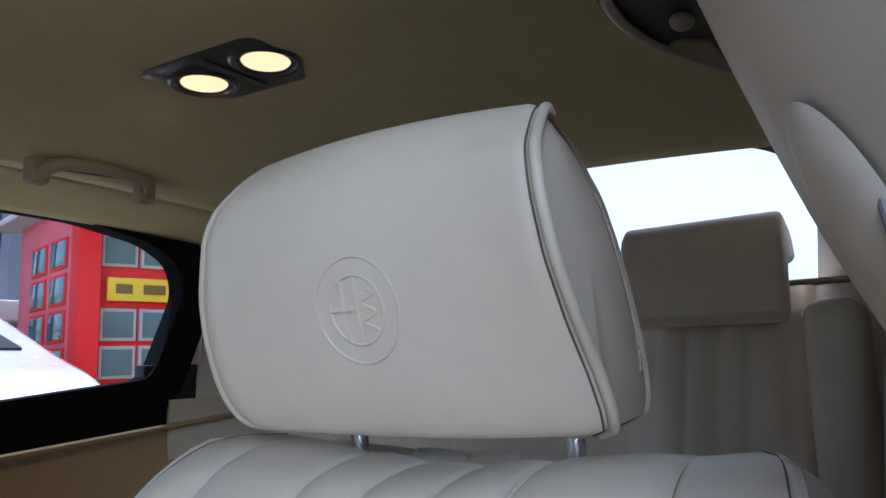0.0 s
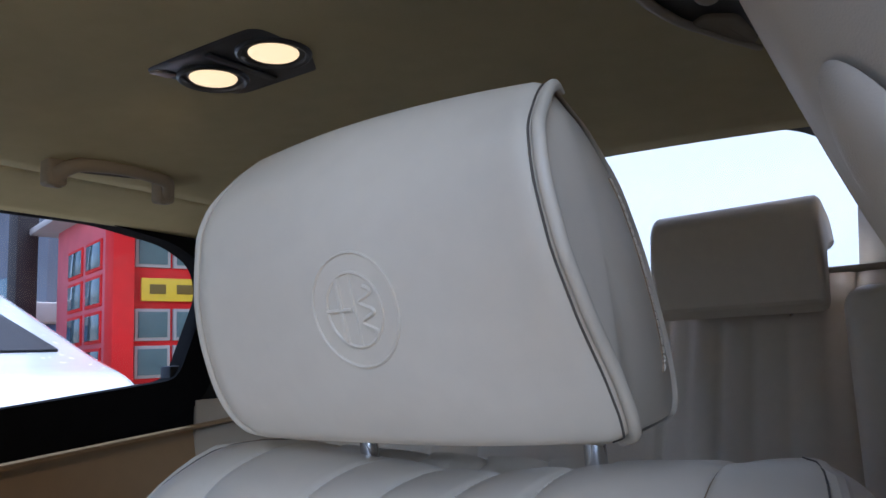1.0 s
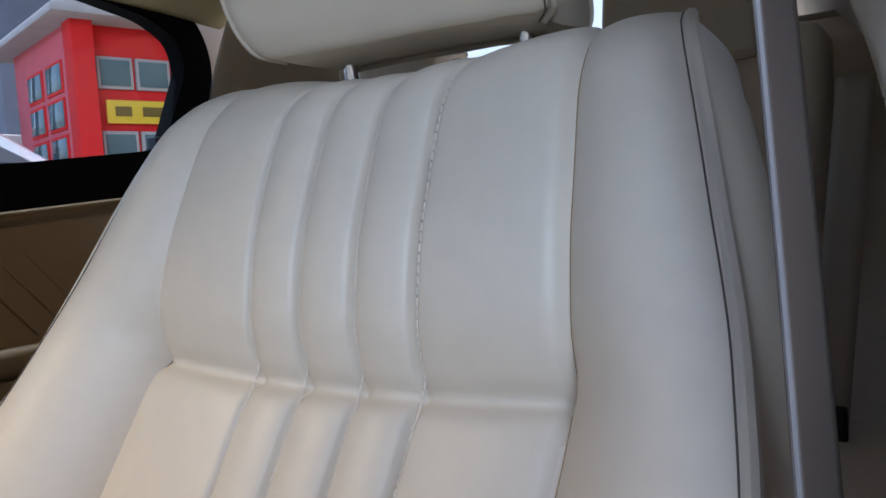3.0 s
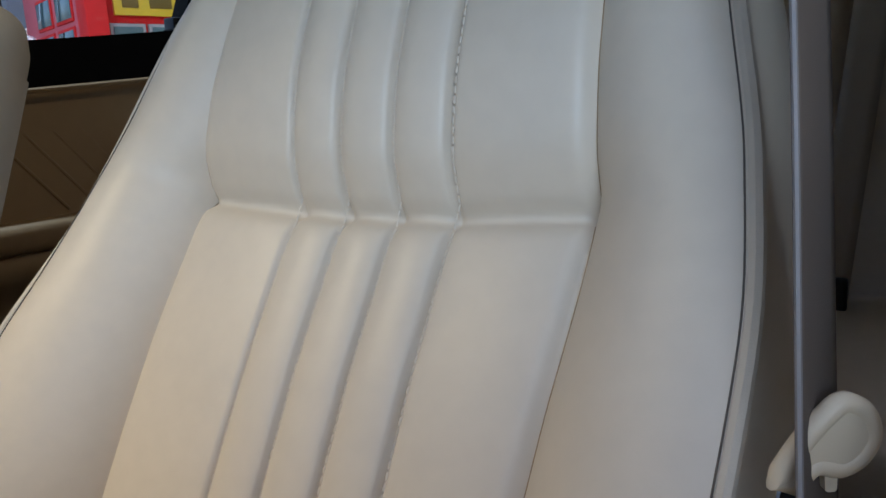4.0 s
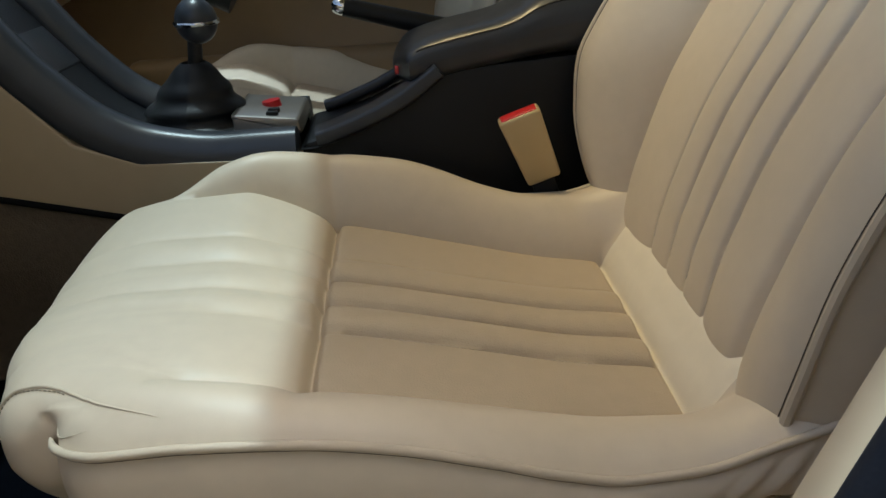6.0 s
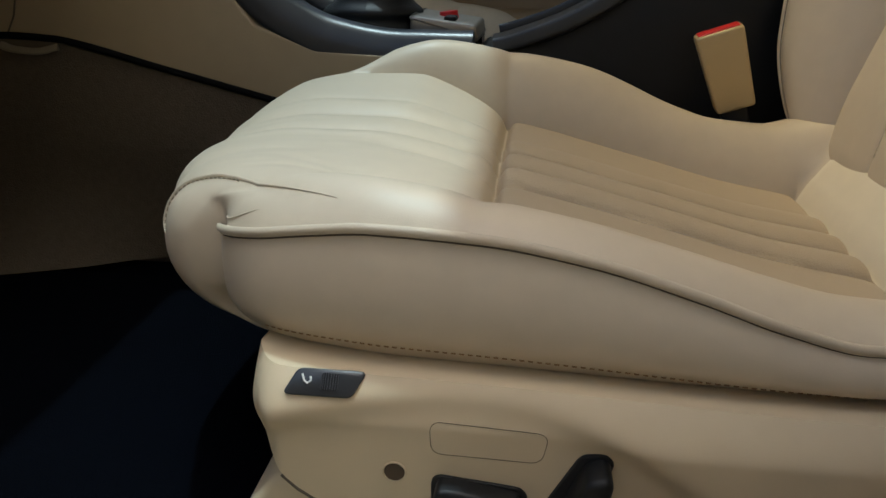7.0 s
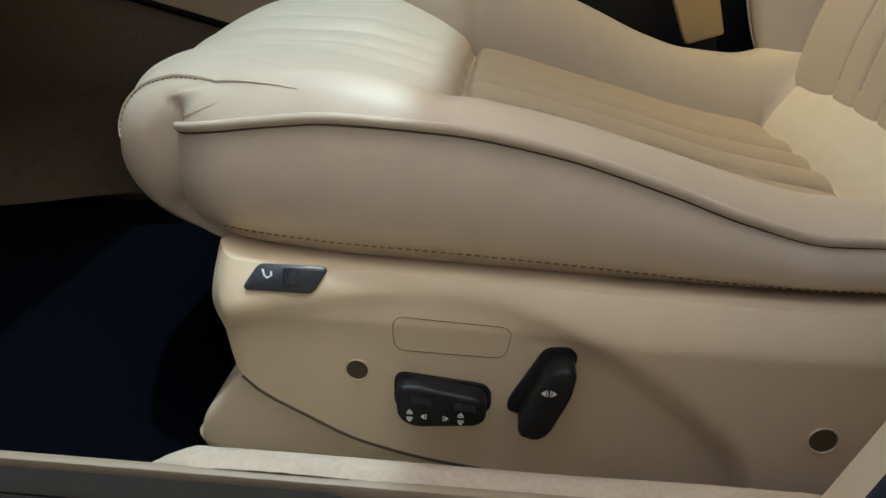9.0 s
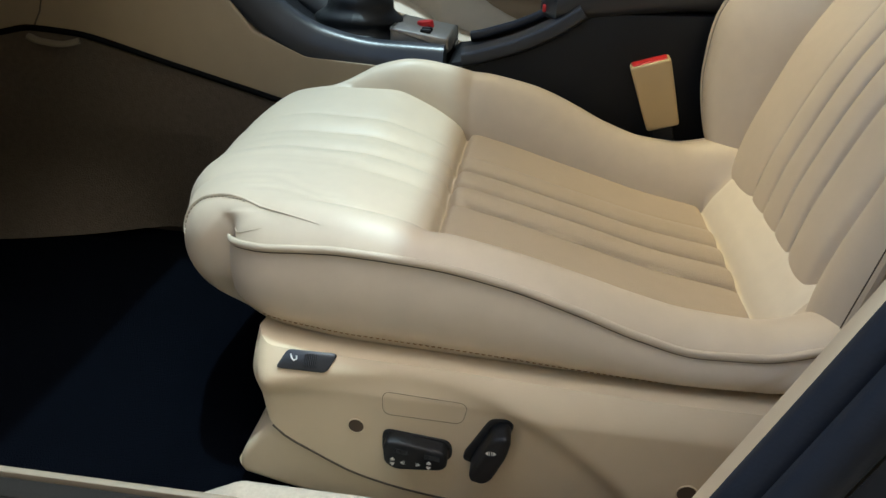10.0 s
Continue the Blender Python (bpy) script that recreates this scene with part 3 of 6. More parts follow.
def bolster_point(u, t):
    y, z = cu_y(t), cu_z(t)
    nose = max(0.0, min(1.0, (-y - 0.45) / 0.09)) if t < 0.8 else 1.0
    w = CU_W(y)
    px = CU_PIPE_X(y) - 0.002
    a, side = abs(u), math.copysign(1, u)
    if a <= 1:
        x = w * a
        dz = 0.0
        if a * w < 0.0675:
            xx = x * side
            c = min((-0.045, 0.0, 0.045), key=lambda q: abs(q - xx))
            fwd = max(0.0, min(1.0, (-y - 0.333) / 0.03))
            dz += 0.0100 * (1 - 0.5 * fwd) * max(0.0, 1 - ((xx - c) / 0.0225) ** 2) ** (0.6 + 0.5 * fwd) - 0.004 * (1 - 0.4 * fwd) - 0.003 * (1 - fwd) * groove(abs(xx - c) - 0.0225, 0.0025)
        else:
            k = (x - 0.0675) / (w - 0.0675)
            dz += 0.004 * max(0.0, 1 - (2 * k - 1) ** 2) ** 0.6 - 0.002
        if y > -0.045:
            dz = 0.002 * math.cos(a * 1.5)
        dz *= 1 - 0.7 * nose
        dz -= 0.003 * groove(x - w, 0.006) * (1 - nose)
    else:
        k = a - 1
        nose = 0.0 if side > 0 else nose
        x = w + (px - w) * k
        top = CU_PIPE_Z(max(y, -0.50))
        if side < 0:
            top += CU_LEFT(y)
        rise = CU_RISE(y) + (0.012 * (CU_LEFT(y) / 0.034) if side < 0 else 0)
        if y > -0.06:
            # the bolster runs on smoothly and folds down to the strip's edge
            q = (y + 0.06) / 0.105
            flow = 0.329 + 0.040 * q * q * (3 - 2 * q)
            z = flow + (z - flow) * max(0.0, 1 - k / 0.22) ** 2
        bend = 0.8 + (0.9 * max(0.0, min(1.0, (-y - 0.41) / 0.07)) if side > 0 else 0.0)
        dz = (top - z) * k ** bend * (1 - nose) + rise * math.sin(math.pi * min(1, k)) ** 0.8
        dz -= 0.003 * groove(k, 0.12) * (1 - nose)
    tip = 1.0 if t >= 0.8 else max(0.0, min(1.0, (-y - 0.485) / 0.085))
    shift = (0.040 * min(1.0, a) ** 1.4 if side > 0 else 0.085 * (a / 2) ** 2.6) * tip
    n = Vector((0, 0, 1))
    dz += 0.020 * max(0.0, -side * x / 0.16) * min(1.0, max(0.0, (-y - 0.33) / 0.08)) * (1 if a <= 1 else max(0.0, 2 - a)) * (0.4 + 0.6 * max(0.0, 1 - 1.2 * max(0.0, t - 0.72) / 0.28))
    p = Vector((side * x, y + shift, z + dz - 0.012 * nose * (a / 2) ** 4))
    if side > 0:
        full = groove(t - 0.72, 0.055) * min(1.0, a / 0.6)
        low = groove(t - 0.85, 0.07) * min(1.0, a / 0.6)
        p += Vector((0, -0.011, 0.007)) * full + Vector((0, -0.014, -0.010)) * low
    p.z += 0.0008 * noise.noise(Vector((p.x * 10, y * 10, 2.0)))
    for q in (0.327, 0.040):
        p.z -= (0.009 if a <= 1 else 0.0) * groove(y + q, 0.0042)
    return p


def cushion_columns():
    return [-2 + i / 16 for i in range(16)] + list(np.linspace(-1, 1, 111)) + [1 + (i + 1) / 16 for i in range(16)]


def make_cushion(seat):
    us = cushion_columns()
    t_all = list(np.linspace(0, 0.40, 90)) + list(np.linspace(0.404, 0.54, 60)) + list(np.linspace(0.545, 1, 60))
    cush = from_data("seat_cushion", *sheet(cushion_point, us, t_all), LEATHER, seat, "fluted beige leather seat cushion with raised bolsters", 70)
    cush.data.materials.append(LEATHER_SEAT)
    # the rear strip's brightness is put into this copy
    cush.data.materials.append(LEATHER_LIT)
    for f in cush.data.polygons:
        if -0.3265 < f.center.y < -0.0405 and abs(f.center.x) < CU_W(f.center.y):
            f.material_index = 1
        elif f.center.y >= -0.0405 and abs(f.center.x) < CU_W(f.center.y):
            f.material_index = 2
    ys = list(np.linspace(-0.50, -0.44, 14)) + list(np.linspace(-0.435, -0.09, 30)) + list(np.linspace(-0.085, 0.05, 50))
    for side in (-1, 1):
        def pipe_at(y, side=side):
            return cushion_pipe(y, side)
        def flank(k, y, side=side):
            return cushion_flank(k, y, side)
        from_data("side_panel", *sheet(flank, list(np.linspace(0, 1, 16)), ys), LEATHER, cush, "smooth beige leather side of the cushion")
        t_end = next(t for t in np.linspace(0.4, 1, 600) if cu_y(t) <= -0.50)
        def corner(k, v, side=side, t_end=t_end):
            # joins the front end of the side panel to the edge of the nose
            low = max(0.0, v - 1)
            v = min(v, 1.0)
            a = flank(v, -0.50)
            b = cushion_point(side * 2, t_end + (0.90 - t_end) * v)
            q = a.lerp(b, k)
            return q + Vector((side * 0.004, -0.004, 0)) * math.sin(math.pi * k) * min(1, v * 5) + Vector((-side * 0.10, 0.22, -0.16)) * low
        if side < 0:
            from_data("front_corner", *sheet(corner, list(np.linspace(0, 1, 16)), list(np.linspace(0, 1, 14)) + [1.1, 1.2]), LEATHER, cush)
        cord = [pipe_at(y) + Vector((side * 0.0024, 0, 0.0004)) for y in [-0.4995, -0.497, -0.493, -0.488, -0.482, -0.475, -0.467, *np.linspace(-0.46, 0.05, 90)]]
        from_data("piping", *tube(cord, lambda f: 0.0031 * min(1.0, 0.2 + 30 * f), 10), CORD, cush, "thin leather piping cord")
        dark = [p + Vector((side * 0.0004, 0, -0.0034)) for p in cord[1:]]
        from_data("piping_seam", *tube(dark, lambda f: 0.0007 * min(1.0, 0.2 + 25 * f), 6), SEAM, cush, "dark seam below the piping")
        line = [flank(0.89, y) + Vector((side * 0.0008, 0, 0)) for y in np.linspace(-0.46, 0.0, 90)]
        from_data("seam_stitching", *stitches(line, (side, 0, 0), 0.0050, 0.0028, 0.00045), DOORCARD, cush, "row of stitches along the lower edge")
        if side > 0:
            # double-stitched seam from the bolster round the nose
            us_ = lerp(range(9), [1.77, 1.58, 1.33, 1.19, 1.11, 1.00, 0.98, 1.01, 1.10])
            ts_ = lerp(range(9), [0.575, 0.608, 0.643, 0.664, 0.684, 0.710, 0.733, 0.757, 0.768])
            ks = np.linspace(0, 8, 100)
            def lifted(u, t, h):
                """A place just above the cover."""
                p = cushion_point(u, t)
                n = (cushion_point(u + 0.01, t) - cushion_point(u - 0.01, t)).cross(cushion_point(u, t + 0.004) - cushion_point(u, t - 0.004)).normalized()
                return p + n * (h if n.dot(p - Vector((0.10, -0.43, 0.34))) > 0 else -h)
            arc = [lifted(us_(k), ts_(k), 0.0003) for k in ks]
            from_data("corner_seam", *tube(arc, lambda f: 0.0016 * min(1.0, 0.1 + 3 * f, 0.2 + 6 * (1 - f)), 8), LEATHER, cush, "raised seam round the front corner")
            def inside(k, f, h):
                return lifted(us_(k) + (1.7 - us_(k)) * f, ts_(k) + (0.70 - ts_(k)) * f, h)
            from_data("seam_stitching", *stitches([inside(k, 0.075, 0.0006) for k in ks][24:], (0, 0, 1), 0.0045, 0.0026, 0.0005), HANDLE, cush, "stitches curving round the front corner")
            # the bolster's pad ends in a rounded seam above the tip of the piping
            ub, tb = lerp(range(5), [1.96, 1.926, 1.867, 1.823, 1.808]), lerp(range(5), [0.659, 0.636, 0.623, 0.613, 0.603])
            pad = [lifted(ub(k), tb(k), 0.0001) for k in np.linspace(0, 2.6, 40)]
            from_data("pad_seam", *tube(pad, lambda f: 0.0006 * (1 - f) + 0.0001, 6), CORD, cush, "fine seam round the end of the bolster")
    def under(u, k):
        p = cushion_point(u, 1.0)
        return Vector((p.x, p.y + (-0.10 - p.y) * k, p.z + 0.012 * k))
    from_data("cushion_underside", *sheet(under, us[::6], [0, 0.5, 1]), VELOUR, cush, "dark underside of the cushion")
    for f in FLUTES:
        line = [cushion_point(f / CU_W(cu_y(t)) + 0.015, t) + Vector((0, 0, 0.0003)) for t in np.linspace(0.26, 0.36, 40)]
        from_data("seam_stitching", *stitches(line, (0, 0, 1), 0.0065, 0.0046, 0.0004), CORD, cush, "row of stitches along a flute")
    return cush


def make_seat():
    seat = base("car_seat", (0, -0.2, 0.155))
    tagged(seat, SEAT_LABEL, "car seat", "front seats")
    make_backrest(seat)
    make_headrest(seat)
    make_cushion(seat)
    return seat


near_seat = make_seat()
far_seat = copy_thing(near_seat, pose(-0.744, -0.33, 0.155))
tagged(far_seat, "beige leather driver's seat with fluted panels, beyond the console", "car seat", "front seats")


# base cover of the near seat, with its switches
RIDGE = lerp([-0.46, -0.42, -0.38, -0.34, -0.30, -0.265, -0.23, -0.195, -0.168, -0.154, -0.146, -0.140], [0.290, 0.302, 0.3095, 0.313, 0.3115, 0.304, 0.288, 0.263, 0.241, 0.226, 0.212, 0.19])
COVER_LOW = lerp([-0.452, -0.443, -0.43, -0.409, -0.367, -0.317, -0.25, -0.1, 0.1], [0.300, 0.262, 0.248, 0.236, 0.216, 0.205, 0.199, 0.197, 0.20])


def cover_x(y, z):
    """How far the cover stands out at (y, z)."""
    k = (z - RIDGE(y)) / 0.0042
    step = 1 / (1 + math.exp(-max(-30, min(30, k)))) if y < -0.138 else 1.0
    x = 0.256 + 0.011 * step
    top = max(0.0, (z - 0.297) / 0.039)
    x -= 0.034 * top ** 1.5
    front = max(0.0, (-0.436 - y) / 0.024)
    x -= 0.026 * front ** 2.4
    return x


def make_base(seat):
    ys = list(np.linspace(-0.460, -0.13, 120)) + list(np.linspace(-0.125, 0.12, 20))
    def shell(k, y):
        lo = COVER_LOW(y)
        z = lo + (CU_LOW(y) + 0.002 - lo) * k
        return Vector((cover_x(y, z), y, z))
    cover = from_data("base_cover", *sheet(shell, list(np.linspace(0, 1, 60)), ys), PLASTIC, seat, "moulded cream plastic cover on the seat's base", 70)
    def ledge(k, y):
        top = CU_LOW(y) + 0.002
        return Vector((cover_x(y, top) - 0.04 * k, y, top - 0.004 * k))
    from_data("cover_ledge", *sheet(ledge, [0, 0.5, 1], ys), PLASTIC, cover)
    def front(k, v):
        z = 0.300 + 0.0265 * v
        return Vector((cover_x(-0.46, z) - 0.12 * k, -0.460 + 0.01 * k, z))
    from_data("cover_front", *sheet(front, [0, 0.5, 1], [0, 0.5, 1]), PLASTIC, cover)
    # dark tube that draws the thin shadow line below the cover
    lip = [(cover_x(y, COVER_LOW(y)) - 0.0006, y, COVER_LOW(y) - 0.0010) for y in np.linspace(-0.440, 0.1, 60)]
    from_data("cover_shade", *tube(lip, 0.0014, 6), SEAM, cover, "dark gap under the cover")
    outline = rounded([(-0.476, 0.196), (-0.472, 0.218), (-0.442, 0.258), (-0.40, 0.256), (-0.30, 0.222), (-0.10, 0.208), (0.10, 0.208), (0.10, 0.172), (-0.30, 0.172), (-0.42, 0.182)], 0.02, 6)
    part("rail_cover", prism(outline, "x", 0.15, 0.251, 0.008, 4), PLASTIC, seat, "cream plastic cover over the seat rail", 60)
    part("seat_frame", box(-0.2, 0.2, -0.40, 0.05, 0.17, 0.31, 0.01), BLACK, seat, "dark steel seat frame")
    for x in (-0.18, 0.2):
        part("seat_rail", box(x - 0.02, x + 0.02, -0.45, 0.12, 0.152, 0.19, 0.004), STEEL, seat)
    # long rocker switch
    blk = rounded([(-0.350, 0.262), (-0.347, 0.268), (-0.336, 0.2685), (-0.296, 0.262), (-0.292, 0.256), (-0.2925, 0.246), (-0.298, 0.2415), (-0.336, 0.2375), (-0.344, 0.240), (-0.349, 0.246)], 0.004)
    well = rounded([(-0.353, 0.270), (-0.290, 0.264), (-0.289, 0.242), (-0.346, 0.235), (-0.353, 0.245)], 0.009)
    blk = [(-0.3205 + (a + 0.3205) * 0.89, 0.2525 + (b - 0.2525) * 0.89) for a, b in blk]
    well = [(-0.3205 + (a + 0.3205) * 0.89, 0.2525 + (b - 0.2525) * 0.89) for a, b in well]
    part("switch_surround", prism(well, "x", 0.250, 0.2578, 0.0012), BLACK, cover, "black switch surround")
    rocker = part("rocker_switch", prism(blk, "x", 0.252, 0.271, 0.003, 3), BLACK, cover, "black seat adjusting switch with white arrows", 60)
    ribs = [tube([(0.2713, y, 0.2622 - (y + 0.343) * 0.11), (0.2713, y + 0.0003, 0.2580 - (y + 0.343) * 0.11)], 0.0006, 5) for y in [-0.337 + 0.0014 * i for i in range(8)] + [-0.313 + 0.0014 * i for i in range(9)]]
    from_data("grip_ribs", *merge(*ribs), GLOSSBLACK, rocker)
    def arrow(y, z, size, way):
        """A small triangle with a bar behind it; way: 0 up, 1 down, 2 forward, 3 back."""
        ca = {0: (0, 1), 1: (0, -1), 2: (-1, 0), 3: (1, 0)}[way]
        cy, cz = -ca[1], ca[0]
        tri = [(y + ca[0] * size, z + ca[1] * size), (y + cy * size * 0.8, z + cz * size * 0.8), (y - cy * size * 0.8, z - cz * size * 0.8)]
        bar = [(y - ca[0] * size * k + cy * size * q, z - ca[1] * size * k + cz * size * q) for k, q in ((0.25, 0.8), (0.25, -0.8), (0.5, -0.8), (0.5, 0.8))]
        return tri, bar
    def marks(items, x, parent, label):
        pieces = []
        for y, z, size, way in items:
            for o in arrow(y, z, size, way):
                m = len(o)
                v = [(x, p[0], p[1]) for p in o] + [(x + 0.0004, p[0], p[1]) for p in o]
                f = [tuple(range(m)), tuple(range(2 * m - 1, m - 1, -1))] + [(i, (i + 1) % m, m + (i + 1) % m, m + i) for i in range(m)]
                pieces.append((v, f))
        from_data("arrow_marks", *merge(*pieces), WHITE, parent, label, 20)
    marks([(-0.3385, 0.2505, 0.0022, 0), (-0.3385, 0.2462, 0.0022, 1), (-0.330, 0.2482, 0.0022, 2), (-0.3185, 0.2478, 0.0022, 3), (-0.3095, 0.2505, 0.0022, 0), (-0.3095, 0.2462, 0.0022, 1)], 0.2712, rocker, "white printed arrows")
    # slanted backrest switch
    kn = rounded([(-0.262, 0.291), (-0.250, 0.2945), (-0.2445, 0.289), (-0.247, 0.272), (-0.259, 0.243), (-0.267, 0.2365), (-0.279, 0.2395), (-0.281, 0.246), (-0.272, 0.268)], 0.005)
    kn = [(-0.2627 + (a + 0.2627) * 0.82, 0.265 + (b - 0.265) * 0.84) for a, b in kn]
    kw = rounded([(-0.265, 0.2945), (-0.248, 0.297), (-0.242, 0.290), (-0.256, 0.243), (-0.266, 0.238), (-0.288, 0.244), (-0.2875, 0.252)], 0.006)
    kw = [(-0.2645 + (a + 0.2645) * 0.82, 0.265 + (b - 0.265) * 0.84) for a, b in kw]
    part("switch_surround", prism(kw, "x", 0.250, 0.2590, 0.0012), BLACK, cover, "black switch surround")
    knob = part("tilt_switch", prism(kn, "x", 0.252, 0.279, 0.004, 3), BLACK, cover, "black backrest tilt switch with white arrows", 60)
    marks([(-0.2640, 0.2750, 0.0024, 2), (-0.2605, 0.2750, 0.0024, 3)], 0.2792, knob, "white printed arrows")
    # blanking plate, outlined by a fine gap
    lid = rounded([(-0.3505, 0.3025), (-0.283, 0.3005), (-0.2865, 0.2805), (-0.3495, 0.2815)], 0.007, 8)
    from_data("blanking_plate_gap", *tube([(cover_x(y, z) + 0.0001, y, z) for y, z in lid], 0.0002, 5, closed=True), SEAM, cover, "fine outline of a blanking plate")
    for y, z, r in ((-0.371, 0.2665, 0.0068), (-0.110, 0.2490, 0.0082)):
        x = cover_x(y, z)
        rim = [(x + 0.0006, y + r * math.cos(a), z + r * math.sin(a)) for a in np.linspace(0, 2 * math.pi, 28, endpoint=False)]
        from_data("screw_hole_rim", *tube(rim, 0.0006, 8, closed=True), PLASTIC, cover)
        # a flat disc; the hole's inner shade is in its dark colour
        bm = bmesh.new()
        bmesh.ops.create_cone(bm, cap_ends=True, segments=28, radius1=r * 0.90, radius2=r * 0.90, depth=0.001, matrix=Matrix.Translation((x, y, z)) @ pose(0, 0, 0, 0, 90, 0))
        part("screw_hole", bm, HOLE, cover, "dark disc for a screw hole, its shade in the colour")
    # heating switch in the top of the cover
    c0, e1 = Vector((cover_x(-0.411, 0.3205) + 0.0008, -0.411, 0.3205)), Vector((-0.01, 1.0, 0.0)).normalized()
    e2 = Vector((-0.66, 0.0, 0.72)).normalized()
    nn = e1.cross(e2).normalized()
    if nn.x < 0:
        nn = -nn
    def on_plate(a, b, h):
        return c0 + e1 * a + e2 * b + nn * h
    po = rounded([(-0.0240, -0.0078), (-0.0165, 0.0078), (0.0235, 0.0078), (0.016, -0.0078)], 0.004)
    m = len(po)
    v = [on_plate(a, b, -0.004) for a, b in po] + [on_plate(a, b, 0.0008) for a, b in po] + [on_plate(a * 0.97, b * 0.93, 0.0014) for a, b in po]
    f = [tuple(range(2 * m, 3 * m))] + [(i + j * m, (i + 1) % m + j * m, (i + 1) % m + (j + 1) * m, i + (j + 1) * m) for i in range(m) for j in (0, 1)]
    plate = from_data("heater_switch", v, f, GLOSSBLACK, cover, "dark seat heating switch plate with a thumb wheel", 50)
    wheel = [on_plate(0.003 + 0.0065 * math.sin(a), 0.0, -0.0013 + 0.0045 * math.cos(a)) for a in np.linspace(-1.3, 1.3, 12)]
    wv, wf = [], []
    for p in wheel:
        wv += [p - e2 * 0.0045, p + e2 * 0.0050]
    wf = [(2 * i, 2 * i + 1, 2 * i + 3, 2 * i + 2) for i in range(11)]
    from_data("thumb_wheel", wv, wf, BLACK, plate, "ribbed black thumb wheel")
    from_data("wheel_ribs", *merge(*[tube([p - e2 * 0.0043 + nn * 0.0002, p + e2 * 0.0048 + nn * 0.0002], 0.0003, 5) for p in wheel[2:10]]), GLOSSBLACK, plate)
    sy = [on_plate(-0.0115 + a, b, 0.0018) for a, b in ((-0.002, 0.004), (-0.0005, 0.0005), (0.0015, -0.001), (0.0035, 0.0005), (0.003, 0.0028))]
    from_data("seat_symbol", *tube(sy, 0.0007, 5), WHITE, plate, "small white printed seat symbol")
    return cover


make_base(near_seat)

# ---- the car around it ----
CX = -0.372          # the car's middle
ROOF_Z = 1.345


def shellpiece(name, fn, us, vs, mat, label, thick=0.012, kind="structure", sharp=50):
    ob = from_data(name, *sheet(fn, us, vs), mat, None, "", sharp)
    mod = ob.modifiers.new("thickness", "SOLIDIFY")
    mod.thickness, mod.offset = thick, 0.0
    return tagged(ob, label, "", "", kind)


def roof(u, v):
    """u across, -1 to 1; v along, 0 at the windscreen, 1 at the rear window."""
    y = -0.40 + v * 1.42
    half = 0.50
    z = ROOF_Z - 0.018 * u * u - 0.025 * (2 * v - 1.1) ** 2
    return Vector((CX + half * u, y, z))


ceiling = shellpiece("ceiling", roof, list(np.linspace(-1, 1, 31)), list(np.linspace(0, 1, 31)), HEADLINER, "beige cloth headliner of the car roof", 0.02)


def side_rail(u, v, side):
    y = -0.40 + v * 1.42
    a = roof(1.0, v)
    x0, z0 = 0.50, a.z
    k = max(0.0, min(1.0, (y - 0.12) / 0.12)) if side > 0 else 1.0
    x = x0 + (0.04 + 0.13 * k) * u
    z = z0 - 0.012 * u - 0.018 * u * u
    return Vector((CX + side * x, y, z))


for side, nm in ((-1, "far"), (1, "near")):
    shellpiece("trim_roof_rail_" + nm, lambda u, v, s=side: side_rail(u, v, s), list(np.linspace(0, 1, 9)), list(np.linspace(0, 1, 25)), HEADLINER, "beige cloth roof rail trim", 0.02)

# outer roof, out of view; drawn past the headliner to shade the rear bench
def roof_shade(u, v):
    return Vector((CX + 0.53 * u, -0.42 + 1.70 * v, 1.418 - 0.02 * u * u - 0.020 * (2 * v - 1) ** 2))


shellpiece("roof_shade", roof_shade, list(np.linspace(-1, 1, 9)), list(np.linspace(0, 1, 9)), CARBODY, "dark outer roof out of view, lengthened to shade the rear bench", 0.004)

# floor and tunnel
def floor_fn(u, v):
    return Vector((-1.14 + u * 1.56, -1.35 + v * 3.2, 0.150))


shellpiece("floor", floor_fn, list(np.linspace(0, 1, 8)), list(np.linspace(0, 1, 8)), MAT, "dark navy carpet on the car floor", 0.02)
mat_outline = rounded([(-0.20, -1.20), (0.24, -1.20), (0.26, -0.44), (0.10, -0.40), (-0.20, -0.42)], 0.06)
bm = prism(mat_outline, "z", 0.1605, 0.168, 0.002)
tagged(part("floor_mat", bm, MAT), "navy carpet floor mat in the front footwell", "floor mat")

# sill of the open door
sill = base("trim_sill", (0.36, -0.3, 0.15))
tagged(sill, "door sill with carpet edge and dark tread strip", "", "", "structure")
def sill_carpet(u, v):
    y = -0.49 + 0.69 * v
    rise = min(1.0, v / 0.07) ** 0.6
    lump = 0.004 * noise.noise(Vector((y * 9, u * 3, 0))) + 0.0016 * noise.noise(Vector((y * 160, u * 30, 3.0)))
    return Vector((0.276 + 0.066 * u + 0.3 * lump, y, 0.155 + (0.068 + 0.039 * rise) * math.sin(u * math.pi * 0.56) ** 0.7 + lump * u))
from_data("carpet_edge", *sheet(sill_carpet, list(np.linspace(0, 1.0, 30)), list(np.linspace(0, 1, 260))), CARPET, sill, "fluffy pale carpet edge")
part("tread_lip", box(0.340, 0.3465, -1.3, 0.20, 0.235, 0.2615, 0.002), HANDLE, sill, "thin beige plastic lip")
part("tread_strip", prism(rounded([(0.3485, -1.3), (0.3485, -0.356), (0.455, -0.356), (0.455, -1.3)], 0.012), "z", 0.235, 0.2600, 0.003), SILLPLATE, sill, "dark plastic tread strip")
part("sill_trim", box(0.3480, 0.46, -0.352, 0.25, 0.235, 0.2585, 0.004), HANDLE, sill, "dull beige sill trim behind the tread")
